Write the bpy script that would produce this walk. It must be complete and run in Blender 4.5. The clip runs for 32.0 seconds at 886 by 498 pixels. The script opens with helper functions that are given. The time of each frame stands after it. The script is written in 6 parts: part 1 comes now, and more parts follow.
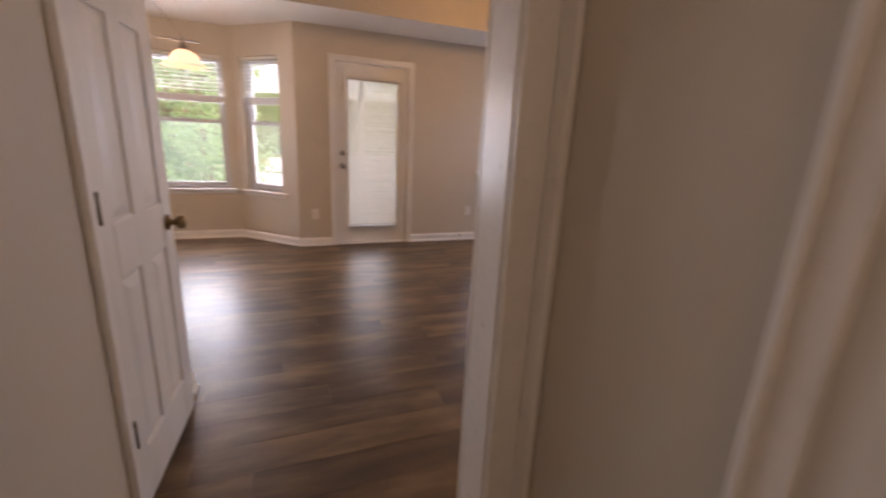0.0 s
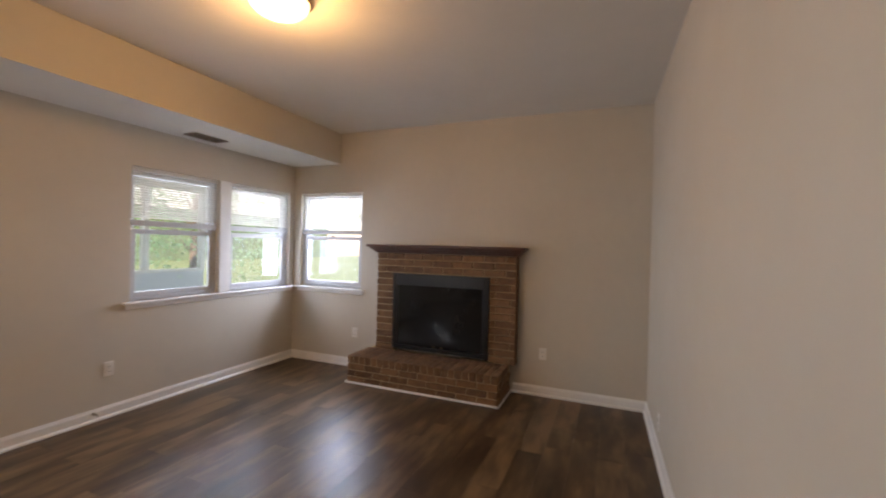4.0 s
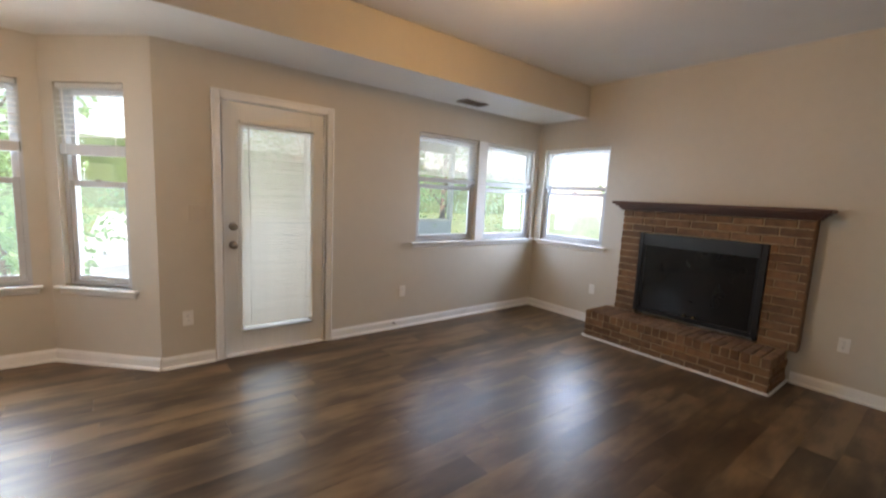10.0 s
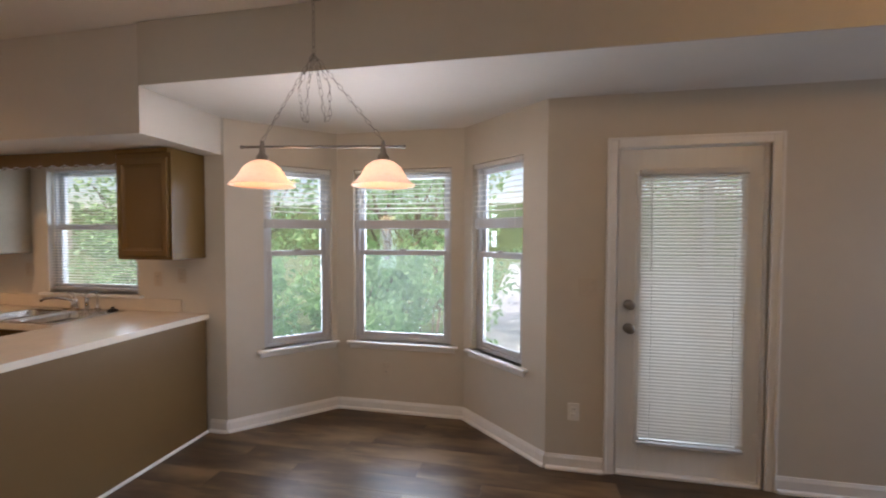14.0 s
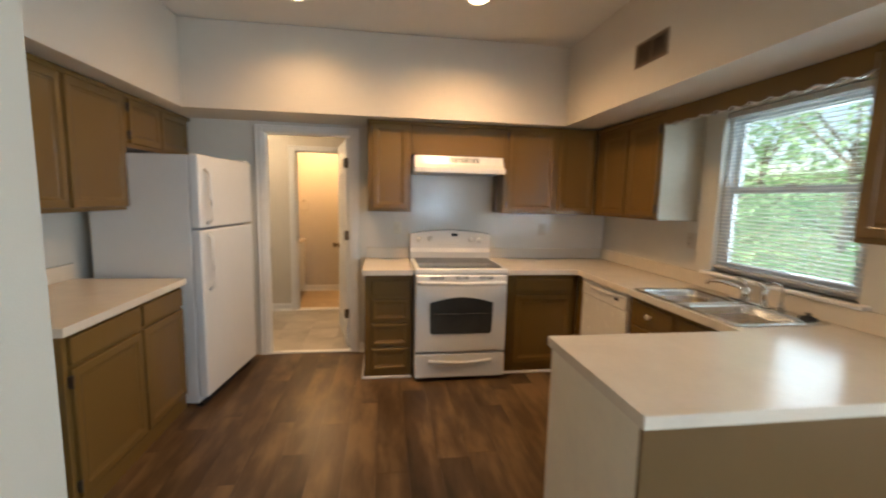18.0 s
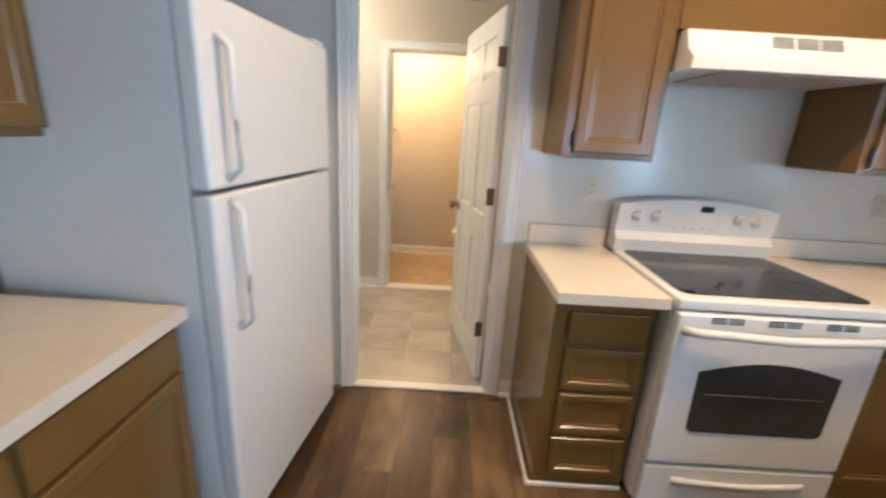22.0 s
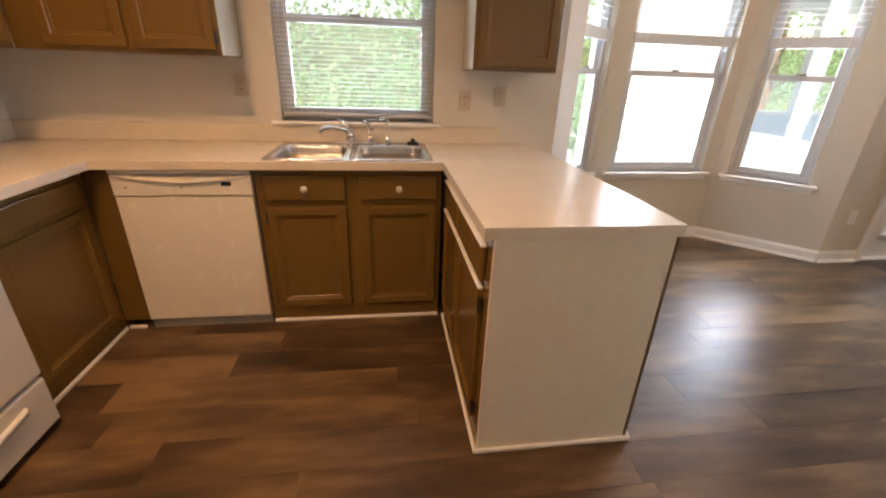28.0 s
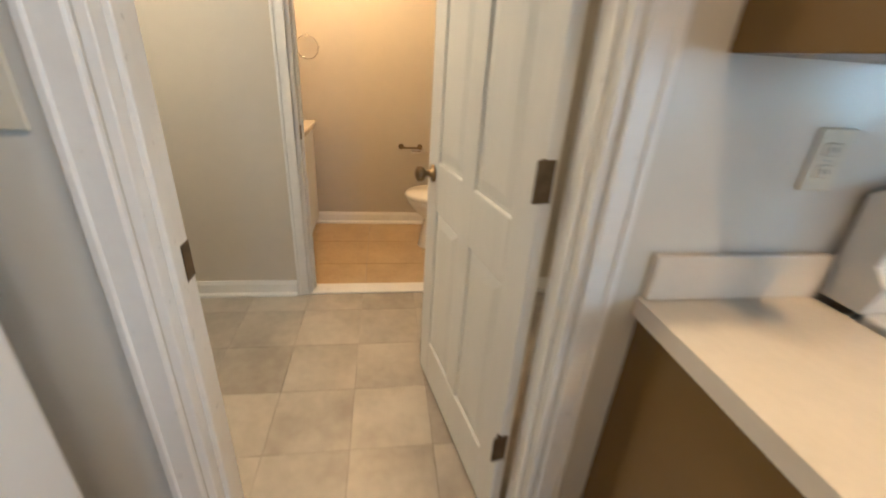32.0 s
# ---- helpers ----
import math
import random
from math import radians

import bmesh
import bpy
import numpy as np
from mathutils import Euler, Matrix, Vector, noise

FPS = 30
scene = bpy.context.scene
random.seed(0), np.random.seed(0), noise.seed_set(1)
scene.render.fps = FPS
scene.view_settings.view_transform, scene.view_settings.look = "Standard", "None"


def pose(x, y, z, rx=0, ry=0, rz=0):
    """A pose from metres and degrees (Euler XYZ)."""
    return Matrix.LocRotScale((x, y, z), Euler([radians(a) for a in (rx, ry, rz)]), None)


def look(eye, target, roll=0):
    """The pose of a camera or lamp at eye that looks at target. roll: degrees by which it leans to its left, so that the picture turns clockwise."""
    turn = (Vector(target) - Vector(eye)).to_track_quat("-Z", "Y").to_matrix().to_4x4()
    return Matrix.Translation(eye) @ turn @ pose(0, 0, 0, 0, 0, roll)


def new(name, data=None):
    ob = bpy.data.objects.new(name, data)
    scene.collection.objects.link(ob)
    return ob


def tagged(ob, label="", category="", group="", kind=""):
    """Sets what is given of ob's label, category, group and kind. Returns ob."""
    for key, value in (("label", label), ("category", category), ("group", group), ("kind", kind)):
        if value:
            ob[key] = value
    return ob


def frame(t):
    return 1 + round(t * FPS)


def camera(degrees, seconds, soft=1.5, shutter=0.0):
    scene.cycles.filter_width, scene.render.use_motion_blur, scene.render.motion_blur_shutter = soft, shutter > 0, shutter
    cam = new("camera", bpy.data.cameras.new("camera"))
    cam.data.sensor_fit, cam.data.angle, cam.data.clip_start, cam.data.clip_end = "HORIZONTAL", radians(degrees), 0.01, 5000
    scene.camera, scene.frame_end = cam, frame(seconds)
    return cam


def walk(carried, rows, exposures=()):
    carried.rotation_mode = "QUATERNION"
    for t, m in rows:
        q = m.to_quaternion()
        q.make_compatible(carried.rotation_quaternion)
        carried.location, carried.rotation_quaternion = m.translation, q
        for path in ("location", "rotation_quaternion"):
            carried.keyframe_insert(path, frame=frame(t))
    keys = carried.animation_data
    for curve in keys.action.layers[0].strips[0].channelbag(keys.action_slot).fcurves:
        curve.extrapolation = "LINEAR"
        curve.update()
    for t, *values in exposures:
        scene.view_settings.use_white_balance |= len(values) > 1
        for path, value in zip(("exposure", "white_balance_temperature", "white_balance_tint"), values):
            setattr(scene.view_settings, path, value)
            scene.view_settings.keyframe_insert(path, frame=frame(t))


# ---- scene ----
cam = camera(94.1, 32.0, soft=2.0, shutter=0.4)
PATH = [
    (0, (0.196, 0.041, 1.275), (0.9, 1.842, 0.766), 2.7),
    (0.5, (0.233, 0.269, 1.299), (0.509, 2.19, 0.815), 2.8),
    (1, (0.169, 0.578, 1.318), (0.582, 2.482, 0.869), 1.5),
    (1.5, (0.151, 0.827, 1.358), (0.825, 2.664, 0.944), 1.7),
    (2, (0.222, 1.011, 1.41), (0.908, 2.875, 1.168), 2.7),
    (2.5, (0.289, 1.176, 1.438), (1.324, 2.882, 1.3), 2.2),
    (3, (0.322, 1.274, 1.453), (1.8, 2.621, 1.405), 1.3),
    (3.5, (0.384, 1.262, 1.462), (2.081, 2.321, 1.455), 1.3),
    (4, (0.405, 1.277, 1.438), (2.255, 2.036, 1.425), 1.4),
    (4.5, (0.413, 1.227, 1.449), (2.347, 1.731, 1.374), 0.8),
    (6.5, (0.372, 1.217, 1.252), (2.188, 1.352, 0.425), 3.1),
    (7, (0.347, 1.238, 1.239), (2.061, 1.498, 0.241), 4.5),
    (7.5, (0.321, 1.276, 1.256), (1.934, 1.739, 0.167), 5.2),
    (8, (0.257, 1.335, 1.231), (1.777, 2.076, 0.164), 4.6),
    (8.5, (0.168, 1.421, 1.233), (1.573, 2.453, 0.253), 3.5),
    (9, (0.09, 1.475, 1.289), (1.39, 2.759, 0.478), 2.4),
    (9.5, (0.101, 1.453, 1.343), (1.349, 2.915, 0.791), 2.5),
    (10, (0.136, 1.396, 1.4), (1.365, 2.954, 1.148), 2.8),
    (10.5, (0.144, 1.388, 1.46), (1.402, 2.943, 1.458), 2.7),
    (11, (0.16, 1.39, 1.477), (1.481, 2.889, 1.571), 1.9),
    (11.5, (0.197, 1.451, 1.463), (1.496, 2.969, 1.548), 1.3),
    (12, (0.293, 1.608, 1.46), (1.225, 3.377, 1.537), 1.9),
    (12.5, (0.331, 1.759, 1.502), (0.658, 3.732, 1.461), 3.2),
    (13, (0.29, 1.974, 1.506), (0.346, 3.973, 1.475), 2.0),
    (13.5, (0.227, 2.134, 1.513), (0.086, 4.129, 1.473), 0.6),
    (15.5, (0.1, 2.574, 1.514), (-0.858, 4.316, 1.294), 1.2),
    (16, (-0.092, 2.695, 1.488), (-1.149, 4.369, 1.206), 1.4),
    (16.5, (-0.346, 2.836, 1.457), (-1.768, 4.211, 1.159), 2.0),
    (17, (-0.608, 2.863, 1.454), (-2.309, 3.881, 1.184), 1.9),
    (17.5, (-0.938, 2.811, 1.487), (-2.793, 3.519, 1.241), 0.7),
    (18, (-1.216, 2.791, 1.48), (-3.181, 3.079, 1.238), 1.3),
    (18.5, (-1.486, 2.824, 1.483), (-3.466, 2.695, 1.227), 2.1),
    (19, (-1.735, 2.752, 1.461), (-3.672, 2.335, 1.187), 2.2),
    (19.5, (-1.944, 2.594, 1.49), (-3.832, 1.979, 1.251), 1.2),
    (20, (-2.115, 2.514, 1.516), (-3.925, 1.674, 1.378), 0.8),
    (20.5, (-2.372, 2.454, 1.531), (-4.126, 1.525, 1.286), 1.9),
    (21, (-2.589, 2.329, 1.469), (-4.315, 1.482, 0.919), 1.8),
    (21.5, (-2.85, 2.167, 1.458), (-4.674, 1.706, 0.78), 1.2),
    (22, (-3.069, 2.216, 1.441), (-4.99, 2.213, 0.884), 3.4),
    (22.5, (-3.228, 2.253, 1.471), (-5.147, 2.737, 1.18), 4.4),
    (23, (-3.367, 2.23, 1.511), (-5.055, 3.291, 1.358), 2.4),
    (23.5, (-3.382, 2.22, 1.512), (-4.724, 3.696, 1.373), 1.4),
    (24, (-3.351, 2.248, 1.508), (-4.384, 3.953, 1.345), 1.5),
    (24.5, (-3.306, 2.289, 1.508), (-4.091, 4.118, 1.307), 1.3),
    (25, (-3.239, 2.316, 1.507), (-3.8, 4.22, 1.265), 0.5),
    (25.5, (-3.193, 2.347, 1.495), (-3.504, 4.302, 1.215), 0.5),
    (26, (-3.148, 2.372, 1.482), (-3.199, 4.345, 1.161), 0.9),
    (26.5, (-3.095, 2.385, 1.483), (-2.907, 4.338, 1.094), 1.1),
    (28.5, (-3.115, 2.369, 1.299), (-2.85, 4.129, 0.385), 2.4),
    (29, (-3.184, 2.357, 1.295), (-3.153, 4.098, 0.311), 3.2),
    (29.5, (-3.25, 2.345, 1.276), (-3.529, 4.053, 0.274), 3.7),
    (30, (-3.323, 2.327, 1.281), (-3.983, 3.93, 0.283), 4.1),
    (30.5, (-3.457, 2.32, 1.286), (-4.495, 3.726, 0.313), 4.4),
    (31, (-3.724, 2.33, 1.309), (-5.229, 3.283, 0.4), 4.5),
    (31.5, (-4.046, 2.273, 1.342), (-5.807, 2.705, 0.497), 4.6),
    (32, (-4.463, 2.124, 1.332), (-6.25, 2.41, 0.483), 3.8),
]
EXPOSURES = [(0, 1.06, 8300, 39), (1, 1.06, 7500, 29), (2, 0.98, 7200, 29), (3, 1.04, 7900, 28), (4, 0.98, 8000, 27), (6, 0.98, 8400, 16), (7, 1.34, 9800, 25), (8, 1.72, 9300, 12), (9, 1.54, 7400, 14), (10, 1.19, 7400, 20),
             (11, 1.04, 7200, 20), (12, 0.97, 7100, 26), (13, 0.56, 7200, 25), (16, 0.66, 6700, 28), (17, 0.8, 7400, 32), (18, 1.05, 6900, 10), (19, 1.52, 5800, 10), (20, 1.34, 5700, 10), (21, 1.48, 6450, 13),
             (22, 1.53, 5400, 6), (23, 1.38, 6100, 11), (24, 1.49, 5300, 10), (25, 1.43, 6200, 16), (26, 1.21, 6700, 18), (29, 1.5, 7800, 26), (30, 1.68, 7500, 17), (31, 1.73, 6200, 8), (32, 1.34, 5600, 4)]
walk(cam, [(t, look(eye, target, roll)) for t, eye, target, roll in PATH], EXPOSURES)

# ---- world and light ----
world = bpy.data.worlds.new("world")
scene.world = world
world.use_nodes = True
wn, wl = world.node_tree.nodes, world.node_tree.links
sky = wn.new("ShaderNodeTexSky")
sky.sky_type = "NISHITA"
sky.sun_disc = False
sky.sun_elevation, sky.sun_rotation = radians(48), radians(56)
wn["Background"].inputs["Strength"].default_value = 0.15
wl.new(sky.outputs["Color"], wn["Background"].inputs["Color"])

HC, SB, KS = 2.755, 2.39, 2.118          # ceiling, soffit, kitchen soffit
XE, YB, XR, YF, YK = 4.51, 5.0, -5.12, 0.96, 0.80
YO = 0.875                              # the same wall at the corridor opening, a little out of square


def lamp(name, kind, energy, colour, m, size=0.1, **more):
    data = bpy.data.lights.new(name, kind)
    data.energy, data.color = energy, colour
    if kind == "AREA":
        data.shape, data.size, data.size_y = "RECTANGLE", size, more.get("size_y", size)
    elif kind == "SUN":
        data.angle = size
    else:
        data.shadow_soft_size = size
    ob = new(name, data)
    ob.matrix_world = m
    return ob


SUNDIR = Vector((0.62, 0.42, -0.85))
lamp("sun", "SUN", 5.0, (1.0, 0.95, 0.86), look((0, 0, 20), Vector((0, 0, 20)) + SUNDIR), radians(1.2))
# light of the sky in the window openings
SKYC = (0.61, 0.81, 1.0)
SHADEC = (0.52, 0.73, 1.0)               # bluer under the porch roof
for wx, wy, yaw, w, h, z, e in ((-0.83, 5.78, 0, 0.8, 1.4, 1.32, 22), (-1.81, 5.45, 45, 0.5, 1.4, 1.32, 13), (0.12, 5.46, -45, 0.5, 1.4, 1.32, 14),
                                (3.02, 5.18, 0, 0.75, 1.05, 1.5, 6), (4.0, 5.18, 0, 0.75, 1.05, 1.5, 13), (4.69, 4.45, -90, 0.8, 1.05, 1.5, 27),
                                (-3.25, 5.18, 0, 0.8, 0.95, 1.55, 7), (1.19, 5.17, 0, 0.55, 1.6, 1.05, 5)):
    out = Vector((-math.sin(radians(yaw)), math.cos(radians(yaw)), 0)) * 0.40
    lamp("window_light", "AREA", e * 1.95, SHADEC if wx > 2 else SKYC, pose(wx + out.x, wy + out.y, z, -90, 0, yaw), w * 1.05, size_y=h * 1.05)
lamp("dining_window_light", "AREA", 18, (0.62, 0.82, 1.0), pose(-4.3, -3.33, 1.3, 90, 0, 0), 1.3, size_y=1.7)
# the next two are unseen fill lamps for corridor and utility hall
lamp("hall_fill", "POINT", 4, (1.0, 0.86, 0.68), pose(0.1, -1.0, 2.2), 0.12)
lamp("utility_fill", "POINT", 15, (1.0, 0.78, 0.53), pose(-5.95, 1.0, 2.25), 0.15)
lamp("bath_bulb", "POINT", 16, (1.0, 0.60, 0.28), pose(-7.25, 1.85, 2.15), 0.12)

# ---- materials ----
MATS = {}


def mat(name, base, rough=0.5, metal=0.0, var=0.08, scale=6.0, bump=0.0, bscale=60.0, spec=0.5, coat=0.0, stretch=None, rand=0.0, dark=None, coord="Object", fw=0.5, rv=0.15, span=(0.48, 1.02)):
    """A painted or natural surface: base colour varied at two scales, with fine relief."""
    if name in MATS:
        return MATS[name]
    m = bpy.data.materials.new(name)
    m.use_nodes = True
    n, l = m.node_tree.nodes, m.node_tree.links
    b = n["Principled BSDF"]
    b.inputs["Roughness"].default_value, b.inputs["Metallic"].default_value = rough, metal
    b.inputs["Specular IOR Level"].default_value, b.inputs["Coat Weight"].default_value = spec, coat
    tc = n.new("ShaderNodeTexCoord")
    mp = n.new("ShaderNodeMapping")
    mp.inputs["Scale"].default_value = stretch or (1, 1, 1)
    l.new(tc.outputs[coord], mp.inputs["Vector"])
    if rand:
        oi = n.new("ShaderNodeObjectInfo")
        sc = n.new("ShaderNodeMath"); sc.operation = "MULTIPLY"; sc.inputs[1].default_value = 37.0
        cb = n.new("ShaderNodeCombineXYZ")
        l.new(oi.outputs["Random"], sc.inputs[0]); l.new(sc.outputs[0], cb.inputs[0]); l.new(sc.outputs[0], cb.inputs[2])
        l.new(cb.outputs[0], mp.inputs["Location"])
    big, fine = n.new("ShaderNodeTexNoise"), n.new("ShaderNodeTexNoise")
    big.inputs["Scale"].default_value, big.inputs["Detail"].default_value = scale, 4
    fine.inputs["Scale"].default_value, fine.inputs["Detail"].default_value = scale * 9, 5
    l.new(mp.outputs[0], big.inputs["Vector"]); l.new(mp.outputs[0], fine.inputs["Vector"])
    ad = n.new("ShaderNodeMath"); ad.operation = "ADD"
    l.new(big.outputs["Fac"], ad.inputs[0])
    hf = n.new("ShaderNodeMath"); hf.operation = "MULTIPLY"; hf.inputs[1].default_value = fw
    l.new(fine.outputs["Fac"], hf.inputs[0]); l.new(hf.outputs[0], ad.inputs[1])
    src = ad.outputs[0]
    if rand:
        rd = n.new("ShaderNodeMath"); rd.operation = "MULTIPLY_ADD"; rd.inputs[1].default_value = rand; rd.inputs[2].default_value = -rand / 2
        l.new(oi.outputs["Random"], rd.inputs[0])
        a2 = n.new("ShaderNodeMath"); a2.operation = "ADD"
        l.new(src, a2.inputs[0]); l.new(rd.outputs[0], a2.inputs[1]); src = a2.outputs[0]
    ramp = n.new("ShaderNodeValToRGB")
    lo = dark or tuple(c * (1 - var * 2.2) for c in base)
    hi = base if dark else tuple(min(1, c * (1 + var)) for c in base)
    ramp.color_ramp.elements[0].position, ramp.color_ramp.elements[1].position = span
    ramp.color_ramp.elements[0].color, ramp.color_ramp.elements[1].color = (*lo, 1), (*hi, 1)
    l.new(src, ramp.inputs["Fac"]); l.new(ramp.outputs["Color"], b.inputs["Base Color"])
    rr = n.new("ShaderNodeMapRange")
    rr.inputs["From Min"].default_value, rr.inputs["From Max"].default_value = 0.3, 0.7
    rr.inputs["To Min"].default_value, rr.inputs["To Max"].default_value = max(0.02, rough * (1 - rv)), min(1, rough * (1 + rv))
    l.new(fine.outputs["Fac"], rr.inputs["Value"]); l.new(rr.outputs[0], b.inputs["Roughness"])
    if bump:
        bn, bp = n.new("ShaderNodeTexNoise"), n.new("ShaderNodeBump")
        bn.inputs["Scale"].default_value, bn.inputs["Detail"].default_value = bscale, 3
        l.new(mp.outputs[0], bn.inputs["Vector"])
        bp.inputs["Strength"].default_value, bp.inputs["Distance"].default_value = bump, 0.003
        l.new(bn.outputs["Fac"], bp.inputs["Height"]); l.new(bp.outputs[0], b.inputs["Normal"])
    MATS[name] = m
    return m


def glow(name, colour, strength, rough=0.4):
    m = bpy.data.materials.new(name)
    m.use_nodes = True
    b = m.node_tree.nodes["Principled BSDF"]
    b.inputs["Base Color"].default_value = (*colour, 1)
    b.inputs["Roughness"].default_value = rough
    b.inputs["Emission Color"].default_value, b.inputs["Emission Strength"].default_value = (*colour, 1), strength
    return m


def glass_mat(name, tint=(1, 1, 1), rough=0.0):
    """Thin window glass: mostly clear, with a mirror gloss at grazing angles."""
    m = bpy.data.materials.new(name)
    m.use_nodes = True
    n, l = m.node_tree.nodes, m.node_tree.links
    n.remove(n["Principled BSDF"])
    tr, gl, mx, fr = n.new("ShaderNodeBsdfTransparent"), n.new("ShaderNodeBsdfGlossy"), n.new("ShaderNodeMixShader"), n.new("ShaderNodeLayerWeight")
    tr.inputs["Color"].default_value = (*tint, 1)
    gl.inputs["Roughness"].default_value = rough
    fr.inputs["Blend"].default_value = 0.5
    pw, ma = n.new("ShaderNodeMath"), n.new("ShaderNodeMath")
    pw.operation, ma.operation = "POWER", "MULTIPLY_ADD"
    pw.inputs[1].default_value, ma.inputs[1].default_value, ma.inputs[2].default_value = 5.0, 0.93, 0.06
    l.new(fr.outputs["Facing"], pw.inputs[0]); l.new(pw.outputs[0], ma.inputs[0])
    l.new(ma.outputs[0], mx.inputs[0]); l.new(tr.outputs[0], mx.inputs[1]); l.new(gl.outputs[0], mx.inputs[2])
    l.new(mx.outputs[0], n["Material Output"].inputs["Surface"])
    return m


def plank_mat():
    """Wood-look vinyl: soft dark clouds and long grain over brown, each plank with its own tone."""
    m = bpy.data.materials.new("vinyl_plank")
    m.use_nodes = True
    n, l = m.node_tree.nodes, m.node_tree.links
    b = n["Principled BSDF"]
    b.inputs["Specular IOR Level"].default_value = 0.36
    tc, oi = n.new("ShaderNodeTexCoord"), n.new("ShaderNodeObjectInfo")
    cb, sc = n.new("ShaderNodeCombineXYZ"), n.new("ShaderNodeMath")
    sc.operation, sc.inputs[1].default_value = "MULTIPLY", 53.0
    l.new(oi.outputs["Random"], sc.inputs[0]); l.new(sc.outputs[0], cb.inputs[0]); l.new(sc.outputs[0], cb.inputs[1])
    src = None
    for scale, stretch, detail, weight in ((2.3, (0.75, 2.5, 1), 3.0, 1.0), (5.5, (0.8, 3.2, 1), 3.0, 0.32), (18.0, (0.3, 5.5, 1), 2.0, 0.08)):
        mp, nz, ma = n.new("ShaderNodeMapping"), n.new("ShaderNodeTexNoise"), n.new("ShaderNodeMath")
        mp.inputs["Scale"].default_value = stretch
        l.new(tc.outputs["Object"], mp.inputs["Vector"]); l.new(cb.outputs[0], mp.inputs["Location"])
        nz.inputs["Scale"].default_value, nz.inputs["Detail"].default_value = scale, detail
        l.new(mp.outputs[0], nz.inputs["Vector"])
        ma.operation = "MULTIPLY_ADD"
        ma.inputs[1].default_value, ma.inputs[2].default_value = weight, 0.0
        l.new(nz.outputs["Fac"], ma.inputs[0])
        if src:
            l.new(src, ma.inputs[2])
        src = ma.outputs[0]
    rd = n.new("ShaderNodeMath")
    rd.operation, rd.inputs[1].default_value = "MULTIPLY_ADD", 0.20
    l.new(oi.outputs["Random"], rd.inputs[0]); l.new(src, rd.inputs[2])
    ramp = n.new("ShaderNodeValToRGB")
    e = ramp.color_ramp.elements
    e[0].position, e[0].color = 0.50, (0.027, 0.016, 0.0098, 1)
    e[1].position, e[1].color = 1.02, (0.19, 0.120, 0.064, 1)
    mid = e.new(0.76)
    mid.color = (0.082, 0.049, 0.0265, 1)
    l.new(rd.outputs[0], ramp.inputs["Fac"]); l.new(ramp.outputs["Color"], b.inputs["Base Color"])
    rr = n.new("ShaderNodeMapRange")
    rr.inputs["To Min"].default_value, rr.inputs["To Max"].default_value = 0.37, 0.31
    l.new(nz.outputs["Fac"], rr.inputs["Value"]); l.new(rr.outputs[0], b.inputs["Roughness"])
    return m


M_WALL = mat("wall_paint", (0.58, 0.53, 0.45), 0.6, var=0.025, scale=1.5, bump=0.12, bscale=220)
M_KWALL = mat("kitchen_wall_paint", (0.67, 0.647, 0.59), 0.18, var=0.02, scale=1.5, rv=0.05)
M_CEIL = mat("ceiling_paint", (0.75, 0.725, 0.68), 0.8, var=0.02, scale=2, bump=0.25, bscale=150)
M_TRIM = mat("white_trim_paint", (0.81, 0.80, 0.775), 0.32, var=0.03, scale=5, bump=0.05, bscale=80)
M_DOOR = mat("white_door_paint", (0.78, 0.78, 0.76), 0.36, var=0.03, scale=4, bump=0.1, bscale=60, stretch=(1, 1, 0.15))
M_PLANK = plank_mat()
M_JOINT = mat("plank_joint", (0.05, 0.033, 0.021), 0.6)
M_CAB = mat("cabinet_paint", (0.168, 0.096, 0.028), 0.22, var=0.008, scale=1.2, spec=0.5, rv=0.02)
# cabinet brown darkened in colour against the window light on the back panel
M_CABBACK = mat("back_panel_darkened_brown", (0.147, 0.085, 0.032), 0.36, var=0.03, scale=1.5, rv=0.05)
M_CABIN = mat("cabinet_raw_side", (0.46, 0.42, 0.33), 0.5, var=0.06, scale=3)
M_LAM = mat("laminate_counter", (0.70, 0.635, 0.54), 0.22, var=0.03, scale=7, spec=0.30, rv=0.05)
M_APPL = mat("white_enamel", (0.74, 0.74, 0.735), 0.22, var=0.012, scale=2, bump=0.04, bscale=260)
M_APPL2 = mat("bisque_enamel", (0.78, 0.75, 0.68), 0.25, var=0.015, scale=2)
M_BLACK = mat("black_glass", (0.010, 0.010, 0.011), 0.06, var=0.1, spec=0.4)
M_OVENWIN = mat("oven_window_glass", (0.045, 0.047, 0.048), 0.12, var=0.1, spec=0.5)
M_RING = mat("burner_ring_print", (0.05, 0.05, 0.052), 0.2, var=0.05)
M_DARK = mat("dark_void", (0.012, 0.011, 0.010), 0.8)
M_GREY = mat("grey_plastic", (0.35, 0.35, 0.35), 0.45)
M_STEEL = mat("brushed_steel", (0.62, 0.62, 0.61), 0.24, 1.0, var=0.05, scale=3, stretch=(0.3, 12, 1))
M_CHROME = mat("chrome", (0.80, 0.80, 0.80), 0.10, 1.0, var=0.02)
M_BRASS = mat("antique_brass", (0.24, 0.17, 0.09), 0.35, 1.0, var=0.15, scale=20)
M_GOLD = mat("polished_brass", (0.75, 0.52, 0.20), 0.2, 1.0, var=0.08, scale=12)
M_NICKEL = mat("dark_nickel", (0.30, 0.27, 0.24), 0.32, 1.0, var=0.1, scale=20)
M_PAN = mat("brushed_bronze_pan", (0.55, 0.46, 0.34), 0.38, 1.0, var=0.06, scale=20)
M_HINGE = mat("dark_hinge", (0.05, 0.035, 0.025), 0.4, 0.7)
